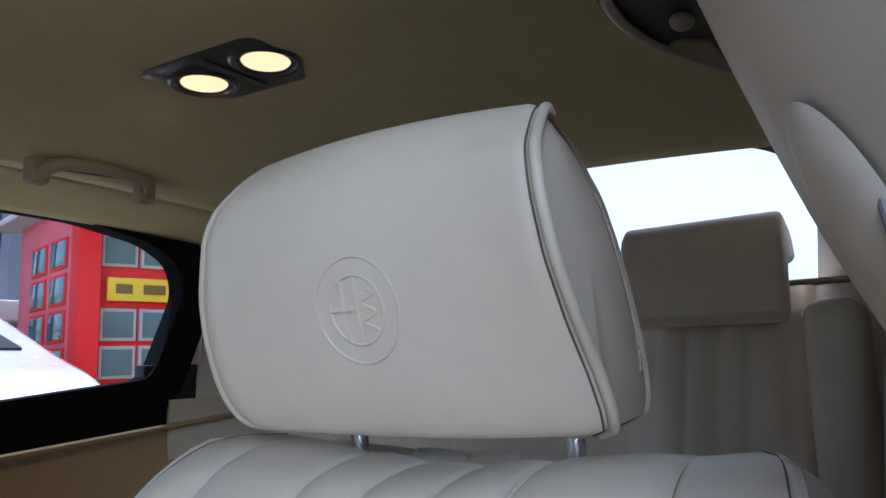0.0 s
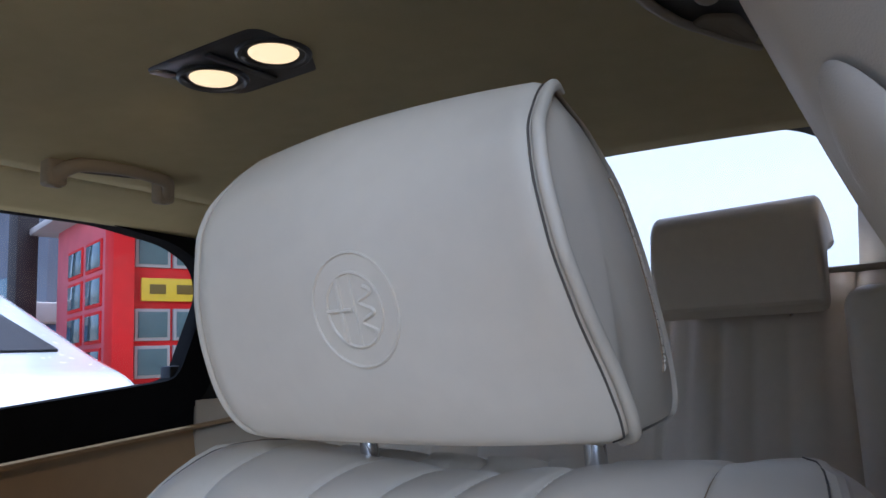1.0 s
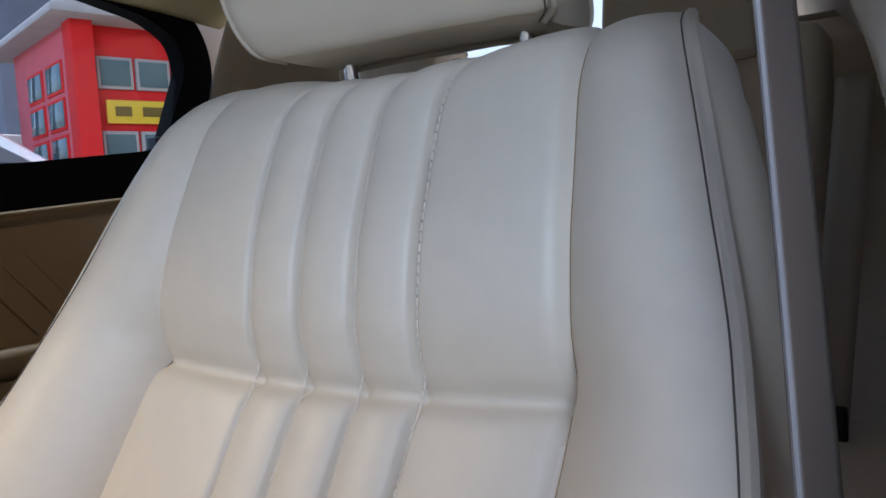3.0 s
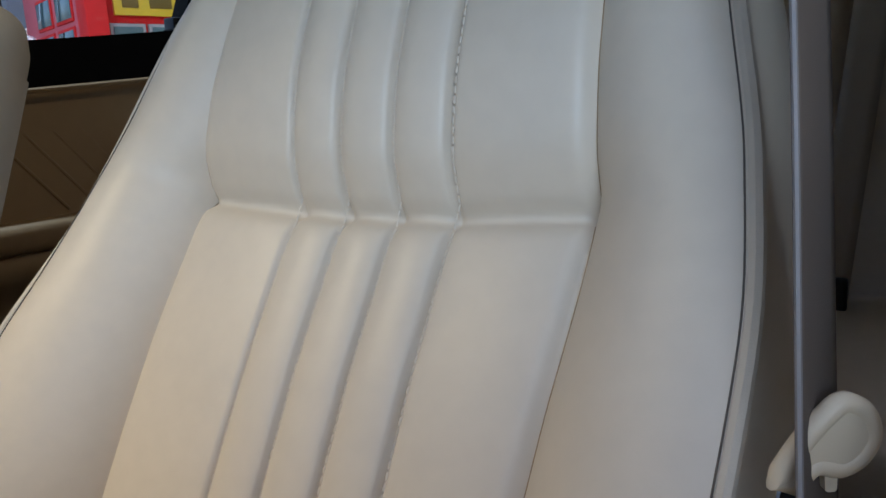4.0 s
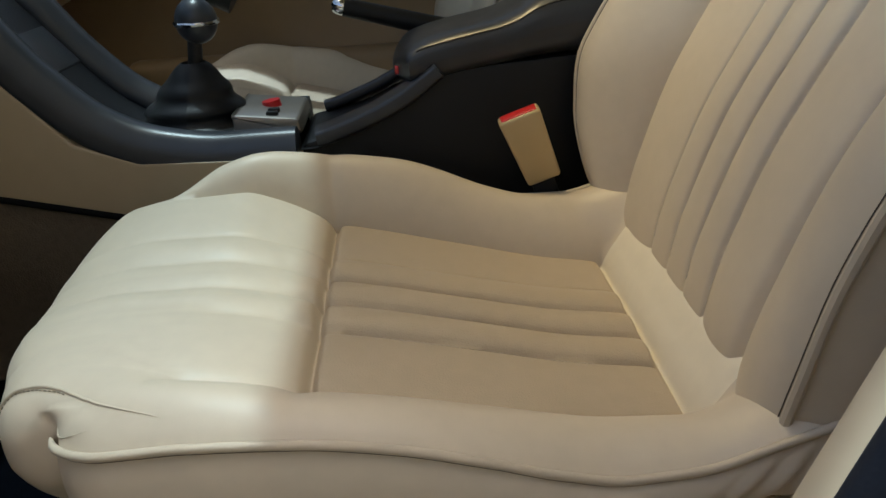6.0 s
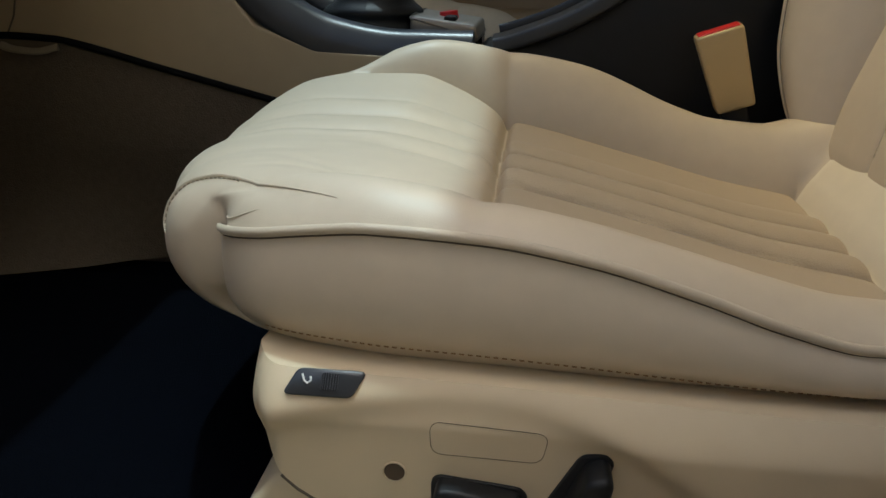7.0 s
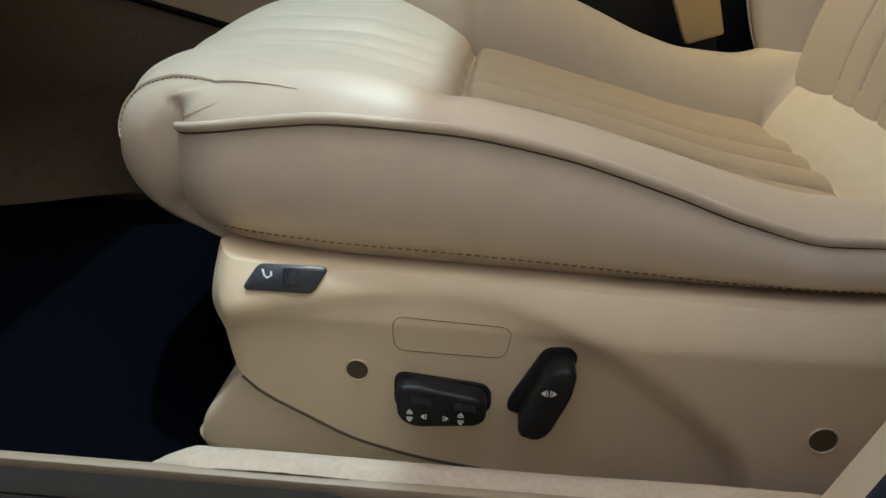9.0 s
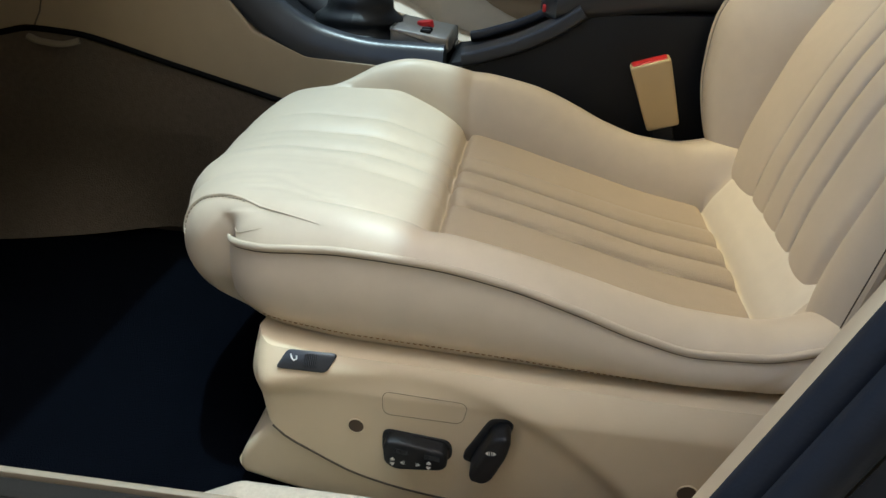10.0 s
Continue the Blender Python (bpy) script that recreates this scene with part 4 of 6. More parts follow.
for k in range(4):
    part("tread_rib", box(0.362 + 0.022 * k, 0.368 + 0.022 * k, -1.28, -0.375, 0.2595, 0.2612, 0.0006), SILLPLATE, sill)
part("sill_body", box(0.335, 0.50, -1.35, 1.4, 0.02, 0.236, 0.01), CARBODY, sill, "dark painted sill")

# near B pillar: cream trim with a dark seal along its edge
PILLAR = [(0.386, -0.215, 0.19), (0.380, -0.185, 0.25), (0.357, -0.098, 0.42), (0.335, -0.012, 0.59), (0.318, 0.080, 0.76), (0.305, 0.150, 0.87), (0.285, 0.195, 0.94), (0.257, 0.205, 0.995), (0.231, 0.200, 1.05), (0.205, 0.192, 1.12), (0.172, 0.185, 1.22), (0.130, 0.180, 1.32), (0.115, 0.18, 1.36)]
pillar = base("trim_b_pillar_near", (0.38, 0.0, 0.15))
tagged(pillar, "cream plastic trim of the door pillar", "", "", "structure")
PL = bezier_line(PILLAR, 80)
def pl(v):
    k = max(0.0, min(1.0, v)) * 79
    i = min(78, int(k))
    return Vector(PL[i]).lerp(Vector(PL[i + 1]), k - i)
def under_roof(z):
    """0 beside the seat, 1 where the pillar broadens under the roof."""
    k = max(0.0, min(1.0, (z - 0.84) / 0.14))
    return k * k * (3 - 2 * k)
def pillar_skin(u, v):
    p = pl(v)
    wide = 0.16 + 0.10 * (1 - v)
    h = under_roof(p.z)
    if u < 0:        # rounded face towards the door opening, broad under the roof
        a = -u
        out = 0.030 + 0.20 * h
        return p + Vector((out * a ** (1 + 0.8 * h), -0.13 * h * (1 - (1 - a) ** 1.6), 0.004))
    return p + Vector((0.07 * u ** 0.7, wide * u, 0.0))
PILLAR_U = [-1, -0.9, -0.8, -0.7, -0.6, -0.5, -0.4, -0.3, -0.22, -0.15, -0.1, -0.06, -0.03, 0, 0.06, 0.15, 0.3, 0.5, 0.75, 1]
# one trim piece; the stronger light low down is put into the material
SPLIT = next(i for i, p in enumerate(PL) if p[2] > 0.88)
from_data("lit_lower_trim", *sheet(pillar_skin, PILLAR_U, [i / 79 for i in range(SPLIT + 1)]), PLASTIC, pillar, "cream plastic lower pillar trim", 70)
from_data("dim_upper_trim", *sheet(pillar_skin, PILLAR_U, [SPLIT / 79 + 0.002] + [i / 79 for i in range(SPLIT + 1, 80)]), TRIM, pillar, "beige cloth-like upper pillar trim", 70)
def seal_at(off, r, mat, nm):
    line = [Vector(p) + Vector(off) + Vector((0.20, -0.13, 0)) * under_roof(p[2]) for p in PL]
    return from_data(nm, *tube(line, r, 10), mat, pillar)
seal_at((0.042, -0.004, 0.003), 0.014, RUBBER, "door_seal")
seal_at((0.068, -0.002, 0.003), 0.013, RUBBER, "door_seal")
def post_outer(u, v):
    p = pl(v)
    return p + Vector((0.076 + 0.20 * under_roof(p.z) + 0.02 * math.sin(u * 3), 0.01 - 0.13 * under_roof(p.z) + 0.30 * u, 0.003))
from_data("outer_seal", *sheet(post_outer, list(np.linspace(0, 1, 8)), [i / 79 for i in range(80)]), RUBBER, pillar, "dark navy rubber and trim outside the seal")
# raised oval cover where the belt comes out of the pillar
def oval_at(a, k):
    """A place on the long oval: angle a, k from its middle (0) to its rim (1)."""
    h = 1.055 + 0.036 * k * math.sin(a)
    v = float(np.interp(h, [p[2] for p in PL], np.linspace(0, 1, 80)))
    q = pillar_skin(-(0.21 + 0.085 * k * math.cos(a)), v)
    q.z = h
    return q + Vector((-0.8, -0.6, 0)) * (0.005 * (1 - k ** 4) + 0.0004)
from_data("belt_cover", *sheet(oval_at, list(np.linspace(0, 2 * math.pi, 41)), [0.01, 0.3, 0.55, 0.75, 0.88, 0.96, 1.0]), TRIM, pillar, "raised oval cover of the belt height adjuster", 70)

# far side: rear door with window, black frame, trim; front door behind the far seat
XD = -1.05
far_door = base("door_far_rear", (XD, 0.6, 0.2))
tagged(far_door, "closed rear car door with beige lower panel and black window frame", "", "", "structure")
WIN = rounded([(0.20, 0.935), (0.56, 0.966), (0.840, 0.993), (0.912, 1.165), (0.896, 1.225), (0.83, 1.262), (0.68, 1.287), (0.50, 1.290), (0.20, 1.285)], 0.03, 4)
def frame_around(inner, grow, x0, x1, mat, name, parent, label=""):
    """A frame between an outline and the same outline grown outward."""
    c = Vector((sum(p[0] for p in inner) / len(inner), sum(p[1] for p in inner) / len(inner)))
    pts = [Vector(p) for p in inner]
    n = len(pts)
    outer = []
    for i in range(n):
        t = (pts[(i + 1) % n] - pts[i - 1]).normalized()
        nv = Vector((t.y, -t.x))
        if nv.dot(pts[i] - c) < 0:
            nv = -nv
        g = grow(pts[i]) if callable(grow) else grow
        outer.append(pts[i] + nv * g)
    v, f = [], []
    for ring, x in ((pts, x1), (outer, x1), (outer, x0), (pts, x0)):
        v += [(x, p.x, p.y) for p in ring]
    for k in range(4):
        l = (k + 1) % 4
        for i in range(n):
            j = (i + 1) % n
            f.append((k * n + i, k * n + j, l * n + j, l * n + i))
    return from_data(name, v, f, mat, parent, label, 45)
frame_around(WIN, lambda p: 0.075 if p.x > 0.82 and p.y < 1.24 else (0.085 if p.y < 1.0 else (0.06 if p.x > 0.79 else 0.022)), XD - 0.03, XD + 0.015, VELOUR, "window_frame", far_door, "black window frame")
part("lower_band", prism([(0.13, 0.850), (1.06, 0.915), (1.06, 0.945), (0.13, 0.895)], "x", XD - 0.03, XD + 0.010, 0.003), VELOUR, far_door, "black band under the window")
part("corner_panel", box(XD - 0.03, XD + 0.004, 0.83, 1.10, 0.918, 1.02, 0.004), BLACK, far_door, "black corner panel")
pane = from_data("window_pane", [(XD - 0.012, y, z) for y, z in WIN], [tuple(range(len(WIN)))], CLEAR, far_door, "lightly tinted side window glass")
def door_skin(u, v):
    y = 0.16 + 0.88 * u
    z = 0.16 + (0.858 - 0.16) * v + 0.065 * u * max(0.0, (v - 0.6) / 0.4)
    x = XD + 0.02 + 0.055 * math.sin(math.pi * min(1, v * 0.9)) ** 2 - 0.02 * v
    x += 0.035 * groove(v - 0.60, 0.055)
    return Vector((x, y, z))
from_data("door_panel", *sheet(door_skin, list(np.linspace(0, 1, 20)), list(np.linspace(0, 1, 40))), DOORCARD, far_door, "beige leather door card", 60)
for i in range(5):
    y0 = 0.42 + 0.055 * i
    line = [(door_skin((y0 + 0.10 * (1 - k) - 0.16) / 0.88, 0.72 + 0.20 * k).x + 0.003, y0 + 0.10 * (1 - k), 0.16 + 0.698 * (0.72 + 0.20 * k)) for k in np.linspace(0, 1, 10)]
    from_data("diagonal_seam", *tube(line, 0.0032, 6), DOORCARD, far_door, "diagonal quilting seam")
rim = [(XD + 0.035, y, 0.850 + 0.072 * (y - 0.16)) for y in np.linspace(0.16, 1.04, 20)]
from_data("top_piping", *tube(rim, 0.005, 6), DOORCARD, far_door)
part("armrest", box(XD + 0.03, XD + 0.10, 0.22, 0.75, 0.60, 0.655, 0.02, 3), DOORCARD, far_door, "beige padded door armrest")

front_door = base("door_far_front", (XD, -0.4, 0.2))
tagged(front_door, "closed driver's door with beige armrest", "", "", "structure")
def fdoor(u, v):
    y = -1.15 + 1.29 * u
    z = 0.16 + 0.76 * v
    x = XD + 0.02 + 0.04 * math.sin(math.pi * min(1, v * 0.95)) ** 2
    x += 0.06 * groove(v - 0.62, 0.07) + 0.035 * groove(v - 0.30, 0.10)
    return Vector((x, y, z))
from_data("door_panel", *sheet(fdoor, list(np.linspace(0, 1, 24)), list(np.linspace(0, 1, 60))), DOORCARD, front_door, "beige leather door card", 60)
WF = rounded([(-0.95, 0.96), (0.10, 0.985), (0.13, 1.29), (-0.30, 1.29), (-0.60, 1.20)], 0.03, 4)
frame_around(WF, lambda p: 0.07 if p.y < 1.0 else 0.03, XD - 0.03, XD + 0.015, BLACK, "window_frame", front_door, "black window frame")
pane = from_data("window_pane", [(XD - 0.012, y, z) for y, z in WF], [tuple(range(len(WF)))], SMOKED, front_door)
part("door_pull", box(XD + 0.06, XD + 0.12, -0.62, 0.02, 0.60, 0.66, 0.022, 3), DOORCARD, front_door, "beige padded door armrest")
# two black strips draw the shade behind and below the armrest
part("pull_shade", box(XD + 0.058, XD + 0.086, -0.66, -0.22, 0.652, 0.668, 0.004), VELOUR, front_door, "dark strip painting the shade behind the armrest")
part("armrest_shade", box(XD + 0.07, XD + 0.122, -0.66, 0.03, 0.594, 0.602, 0.002), VELOUR, front_door, "dark strip painting the shade below the armrest")
part("door_pocket", box(XD + 0.03, XD + 0.115, -0.80, 0.0, 0.33, 0.44, 0.03, 3), DOORCARD, front_door, "beige door pocket")
part("b_post", box(XD - 0.02, XD + 0.03, 0.12, 0.22, 0.9, 1.30, 0.012), TRIM, front_door, "beige pillar trim")

tagged(part("trim_quarter_far", box(XD - 0.045, XD - 0.032, 0.955, 1.30, 0.80, 1.34, 0.003), TRIM), "beige trim behind the rear door frame", "", "", "structure")
# C pillar and rear quarter, both sides
def c_pillar(u, v, side):
    y = 0.955 + 0.695 * u
    z0 = 0.90 + 0.10 * u
    z1 = 1.30 - 0.20 * u
    z = z0 + (z1 - z0) * v
    x = 0.678 - 0.14 * v ** 2 - 0.10 * u
    return Vector((CX + side * x, y, z))
for side, nm in ((-1, "far"), (1, "near")):
    shellpiece("trim_c_pillar_" + nm, lambda u, v, s=side: c_pillar(u, v, s), list(np.linspace(0, 1, 10)), list(np.linspace(0, 1, 10)), TRIM, "beige pillar trim beside the rear window")
    def quarter(u, v, s=side):
        return Vector((CX + s * (0.70 - 0.04 * v), 0.88 + 1.0 * u, 0.15 + 0.80 * v))
    shellpiece("wall_quarter_" + nm, quarter, [0, 0.5, 1], [0, 0.5, 1], TRIM, "beige rear quarter trim")
def near_rear(u, v):
    return Vector((0.400 - 0.06 * v, 0.30 + 0.64 * u, 0.15 + 0.76 * v))
shellpiece("door_near_rear", near_rear, [0, 0.3, 0.6, 1], [0, 0.3, 0.6, 1], LEATHER, "beige panel of the closed rear door beside the seat")
WN = rounded([(0.36, 0.93), (0.86, 0.96), (0.90, 1.10), (0.84, 1.20), (0.62, 1.24), (0.36, 1.25)], 0.03, 4)
nd = frame_around(WN, 0.03, 0.312, 0.335, BLACK, "window_near_rear", None)
nw = frame_around(WN, 0.17, 0.336, 0.356, TRIM, "window_surround", nd)
tagged(nd, "black frame and light-stopping pane of the near rear side window", "", "", "structure")
from_data("window_pane", [(0.322, y, z) for y, z in WN], [tuple(range(len(WN)))], LIGHTSTOP, nd, "dark pane added to stop side light")

# rear seat
rear = base("bench_seat", (CX, 1.0, 0.155))
tagged(rear, "beige leather rear bench with fluted backrest", "car seat")
def rear_back(u, v):
    x = CX - 0.66 + 1.32 * u
    z = 0.50 + 0.62 * v
    y = 1.02 + 0.25 * v
    for c in (-0.045, CX * 2 + 0.045):
        q = x - c
        if abs(q) < 0.13:
            k = min((-0.078, -0.026, 0.026, 0.078), key=lambda w: abs(w - q))
            y -= 0.008 * max(0, 1 - ((q - k) / 0.026) ** 2) ** 0.6
        y -= 0.016 * max(0, 1 - (q / 0.145) ** 2) ** 0.35
        y += 0.006 * groove(abs(q) - 0.145, 0.008)
    y += 0.02 * max(0, v - 0.94) / 0.06
    y += 0.010 * groove(v - 0.42, 0.02)
    return Vector((x, y, z))
from_data("backrest", *sheet(rear_back, list(np.linspace(0, 1, 200)), list(np.linspace(0, 1, 40))), LEATHER, rear, "fluted beige leather rear backrest", 60)
RC_Y = lerp(range(8), [0.66, 0.625, 0.602, 0.596, 0.606, 0.66, 0.84, 1.07])
RC_Z = lerp(range(8), [0.318, 0.320, 0.335, 0.385, 0.428, 0.452, 0.478, 0.50])
def rear_cush(u, v):
    """From under the front edge over the rounded nose to the backrest."""
    x = CX - 0.67 + 1.34 * u
    return Vector((x, RC_Y(v) + 0.012 * (2 * u - 1) ** 6, RC_Z(v) - 0.006 * groove(abs(x - CX) - 0.10, 0.012)))
from_data("cushion", *sheet(rear_cush, list(np.linspace(0, 1, 60)), list(np.linspace(0, 7, 40))), LEATHER, rear, "beige leather rear cushion with a rounded front edge", 60)
part("seat_box", box(CX - 0.66, CX + 0.66, 0.66, 1.05, 0.16, 0.44, 0.02), VELOUR, rear, "dark carpeted box under the cushion")
part("side_bolster", box(0.105, 0.185, 1.06, 1.20, 0.50, 1.085, 0.03, 4), LEATHER, rear, "pale leather side bolster")

# belt of the rear bench, hanging before its backrest
rear_belt = base("seat_belt", (0.19, 0.98, 0.50))
tagged(rear_belt, "pale grey-green seat belt hanging before the rear bench", "seat belt")
def rear_strap(u, v):
    return Vector((0.186 + 0.040 * v + 0.050 * (u - 0.5), 0.965 + 0.075 * v + 0.006 * u, 0.49 + 0.50 * v))
st = from_data("webbing", *sheet(rear_strap, [0, 0.25, 0.5, 0.75, 1], list(np.linspace(0, 1, 12))), TRIM, rear_belt)
st.modifiers.new("thickness", "SOLIDIFY").thickness = 0.0016
part("latch", box(0.172, 0.212, 0.955, 0.975, 0.47, 0.535, 0.005, 3), BLACK, rear_belt, "black belt latch")

def rear_headrest(x):
    ob = base("rear_headrest", (x, 1.2, 1.06))
    tagged(ob, "beige leather headrest on the rear bench", "headrest", "rear headrests")
    prof = rounded([(1.168, 1.058), (1.155, 1.14), (1.17, 1.215), (1.20, 1.240), (1.285, 1.212), (1.315, 1.165), (1.225, 1.150), (1.205, 1.058)], 0.02)
    bm = prism(prof, "x", x - 0.132, x + 0.132, 0.012, 4)
    side = 1 if x > CX else -1
    for v in bm.verts:
        # the top rises towards the door
        v.co.z += 0.002 * side * (v.co.x - x) / 0.132 * max(0, (v.co.z - 1.10) / 0.14)
    part("pad", bm, LEATHER, ob, "", 60)
    for s in (-0.07, 0.07):
        from_data("post", *tube([(x + s, 1.235, 1.02), (x + s, 1.222, 1.10)], 0.006, 12), CHROME, ob)
    return ob
rear_headrest(-0.057)
rear_headrest(CX * 2 + 0.057)
def shelf(u, v):
    return Vector((CX - 0.62 + 1.24 * u, 1.29 + 0.55 * v, 1.125 - 0.03 * v))
shellpiece("trim_parcel_shelf", shelf, list(np.linspace(0, 1, 6)), list(np.linspace(0, 1, 6)), TRIM, "pale rear parcel shelf")
def rglass(u, v):
    half = 0.50 + 0.09 * v
    return Vector((CX + (2 * u - 1) * half, 1.02 + 0.79 * v, 1.325 - 0.20 * v - 0.02 * v * v))
rg = from_data("window_rear", *sheet(rglass, list(np.linspace(0, 1, 10)), list(np.linspace(0, 1, 8))), GLASS)
tagged(rg, "sloping rear window glass of the car", "", "", "structure")
def rear_band(k, n):
    """Between the glass's edge (1) and a rounded opening (0)."""
    e = 2.0 / (2.0 + 5.0)
    c, q = math.cos(n), math.sin(n)
    inner = (math.copysign(abs(c) ** e, c) * 0.955, math.copysign(abs(q) ** e, q) * (0.90 if q > 0 else 0.99))
    m = max(abs(c), abs(q))
    outer = (c / m * 1.02, q / m * 1.02)
    a = [i + (o - i) * k for i, o in zip(inner, outer)]
    return rglass((a[0] + 1) / 2, (a[1] + 1) / 2) - Vector((0, 0, 0.004))
from_data("window_band", *sheet(rear_band, [0, 0.5, 1], [2 * math.pi * i / 120 for i in range(120)], closed_v=True), BLACK, rg, "black band round the rear window")
# bulkhead behind, front wall and dashboard
tagged(part("wall_boot", box(CX - 0.7, CX + 0.7, 1.84, 1.90, 0.15, 1.10, 0.01), TRIM), "panel behind the parcel shelf", "", "", "structure")
tagged(part("wall_firewall", box(-1.1, 0.34, -1.40, -1.34, 0.02, 0.80, 0.01), LOWCARPET), "carpeted front bulkhead of the footwell", "", "", "structure")
dash = base("dashboard", (CX, -1.1, 0.6))
tagged(dash, "dark dashboard under the windscreen", "dashboard")
part("dash_top", prism(rounded([(-1.36, 0.62), (-1.36, 0.80), (-1.25, 0.84), (-0.84, 0.83), (-0.75, 0.77), (-0.80, 0.61)], 0.04), "x", -1.08, 0.32, 0.01), BLACK, dash)
part("knee_panel", prism(rounded([(-1.34, 0.46), (-0.86, 0.62), (-0.84, 0.58), (-1.28, 0.38)], 0.02), "x", -1.06, 0.30, 0.006), PLASTIC, dash, "beige lower dashboard")
def screen(u, v):
    half = 0.66 - 0.14 * v
    return Vector((CX + (2 * u - 1) * half, -1.36 + 1.04 * v, 0.80 + 0.51 * v))
ws = from_data("window_screen", *sheet(screen, list(np.linspace(0, 1, 10)), list(np.linspace(0, 1, 8))), SHADED)
tagged(ws, "sloping windscreen glass of the car", "", "", "structure")
for side in (-1, 1):
    line = [Vector((CX + side * (0.67 - 0.14 * v), -1.36 + 1.06 * v, 0.80 + 0.51 * v)) for v in np.linspace(0, 1, 12)]
    ob = from_data("trim_a_pillar", *tube(line, 0.03, 10), TRIM)
    tagged(ob, "beige windscreen pillar trim", "", "", "structure")

# unseen panel, put in to keep door light off the far seat
tagged(part("wall_shade_near", prism([(-1.36, 0.15), (-1.36, 0.79), (-0.95, 0.985), (-0.93, 0.80), (-0.99, 0.15)], "x", 0.31, 0.345, 0.008), TANPANEL), "panel added out of view before the door opening to shade the far seat", "", "", "structure")

# steering wheel before the far seat
wheel = base("steering_wheel", (-0.744, -0.62, 0.7))
tagged(wheel, "dark steering wheel before the driver's seat", "steering wheel")
WM = pose(-0.744, -0.82, 0.74, 62, 0, 0)
rimline = [WM @ Vector((0.185 * math.cos(a), 0.185 * math.sin(a), 0)) for a in np.linspace(0, 2 * math.pi, 60, endpoint=False)]
from_data("rim", *tube(rimline, 0.015, 10, closed=True), GLOSSBLACK, wheel)
bm = bmesh.new()
bmesh.ops.create_uvsphere(bm, u_segments=24, v_segments=12, radius=1.0, matrix=WM @ Matrix.Diagonal((0.085, 0.075, 0.03, 1)))
part("hub", bm, BLACK, wheel)
for a in (0, math.pi, -math.pi / 2):
    from_data("spoke", *tube([WM @ Vector((0.06 * math.cos(a), 0.06 * math.sin(a), 0)), WM @ Vector((0.18 * math.cos(a), 0.18 * math.sin(a), 0))], 0.014, 8), GLOSSBLACK, wheel)
from_data("column", *tube([WM @ Vector((0, 0, -0.02)), WM @ Vector((0, 0, -0.35))], 0.035, 12), BLACK, wheel)

# ---- roof things ----
lamp = base("roof_lamp", (-0.36, 0.44, 1.335))
tagged(lamp, "lit double reading lamp in the car roof", "ceiling lamp")
LO = rounded([(-0.452, 0.378), (-0.272, 0.383), (-0.272, 0.505), (-0.435, 0.500)], 0.02)
part("housing", prism(LO, "z", 1.334, 1.352, 0.003, 3), GLOSSBLACK, lamp, "dark lamp housing")
part("surround", prism(rounded([(-0.462, 0.370), (-0.258, 0.375), (-0.230, 0.515), (-0.442, 0.512)], 0.022), "z", 1.3385, 1.350, 0.004, 3), HEADLINER, lamp, "beige surround")
# metallic part that draws the glint on the housing's clear end
part("end_cap", prism(rounded([(-0.448, 0.386), (-0.434, 0.386), (-0.428, 0.410), (-0.444, 0.410)], 0.004), "z", 1.3325, 1.338, 0.001), STEEL, lamp, "clear end of the housing, its glint drawn in pale metal")
part("switch_bar", prism(rounded([(-0.366, 0.395), (-0.354, 0.395), (-0.354, 0.488), (-0.366, 0.488)], 0.004), "z", 1.3315, 1.338, 0.001), GLOSSBLACK, lamp, "dark switch between the lenses")
for x, y in ((-0.411, 0.443), (-0.309, 0.440)):
    ringl = [(x + 0.036 * math.cos(a), y + 0.036 * math.sin(a), 1.334) for a in np.linspace(0, 2 * math.pi, 32, endpoint=False)]
    from_data("lens_ring", *tube(ringl, 0.004, 8, closed=True), GLOSSBLACK, lamp)
    bm = bmesh.new()
    bmesh.ops.create_uvsphere(bm, u_segments=20, v_segments=10, radius=1.0, matrix=Matrix.Translation((x, y, 1.334)) @ Matrix.Diagonal((0.0265, 0.0265, 0.005, 1)))
    part("lens", bm, GLOW, lamp, "glowing warm lens")

# housing and lit lenses added for the unseen warm fill lamp
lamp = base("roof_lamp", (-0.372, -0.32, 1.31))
tagged(lamp, "added lit lamp at the front of the car roof, out of view", "ceiling lamp")
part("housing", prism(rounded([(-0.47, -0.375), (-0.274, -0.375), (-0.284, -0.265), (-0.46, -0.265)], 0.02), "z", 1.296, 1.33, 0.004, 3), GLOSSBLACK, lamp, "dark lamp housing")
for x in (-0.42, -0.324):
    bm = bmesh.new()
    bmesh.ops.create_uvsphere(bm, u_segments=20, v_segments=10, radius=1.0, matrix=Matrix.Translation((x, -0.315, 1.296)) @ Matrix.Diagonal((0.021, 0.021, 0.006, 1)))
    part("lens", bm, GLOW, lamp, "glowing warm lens")

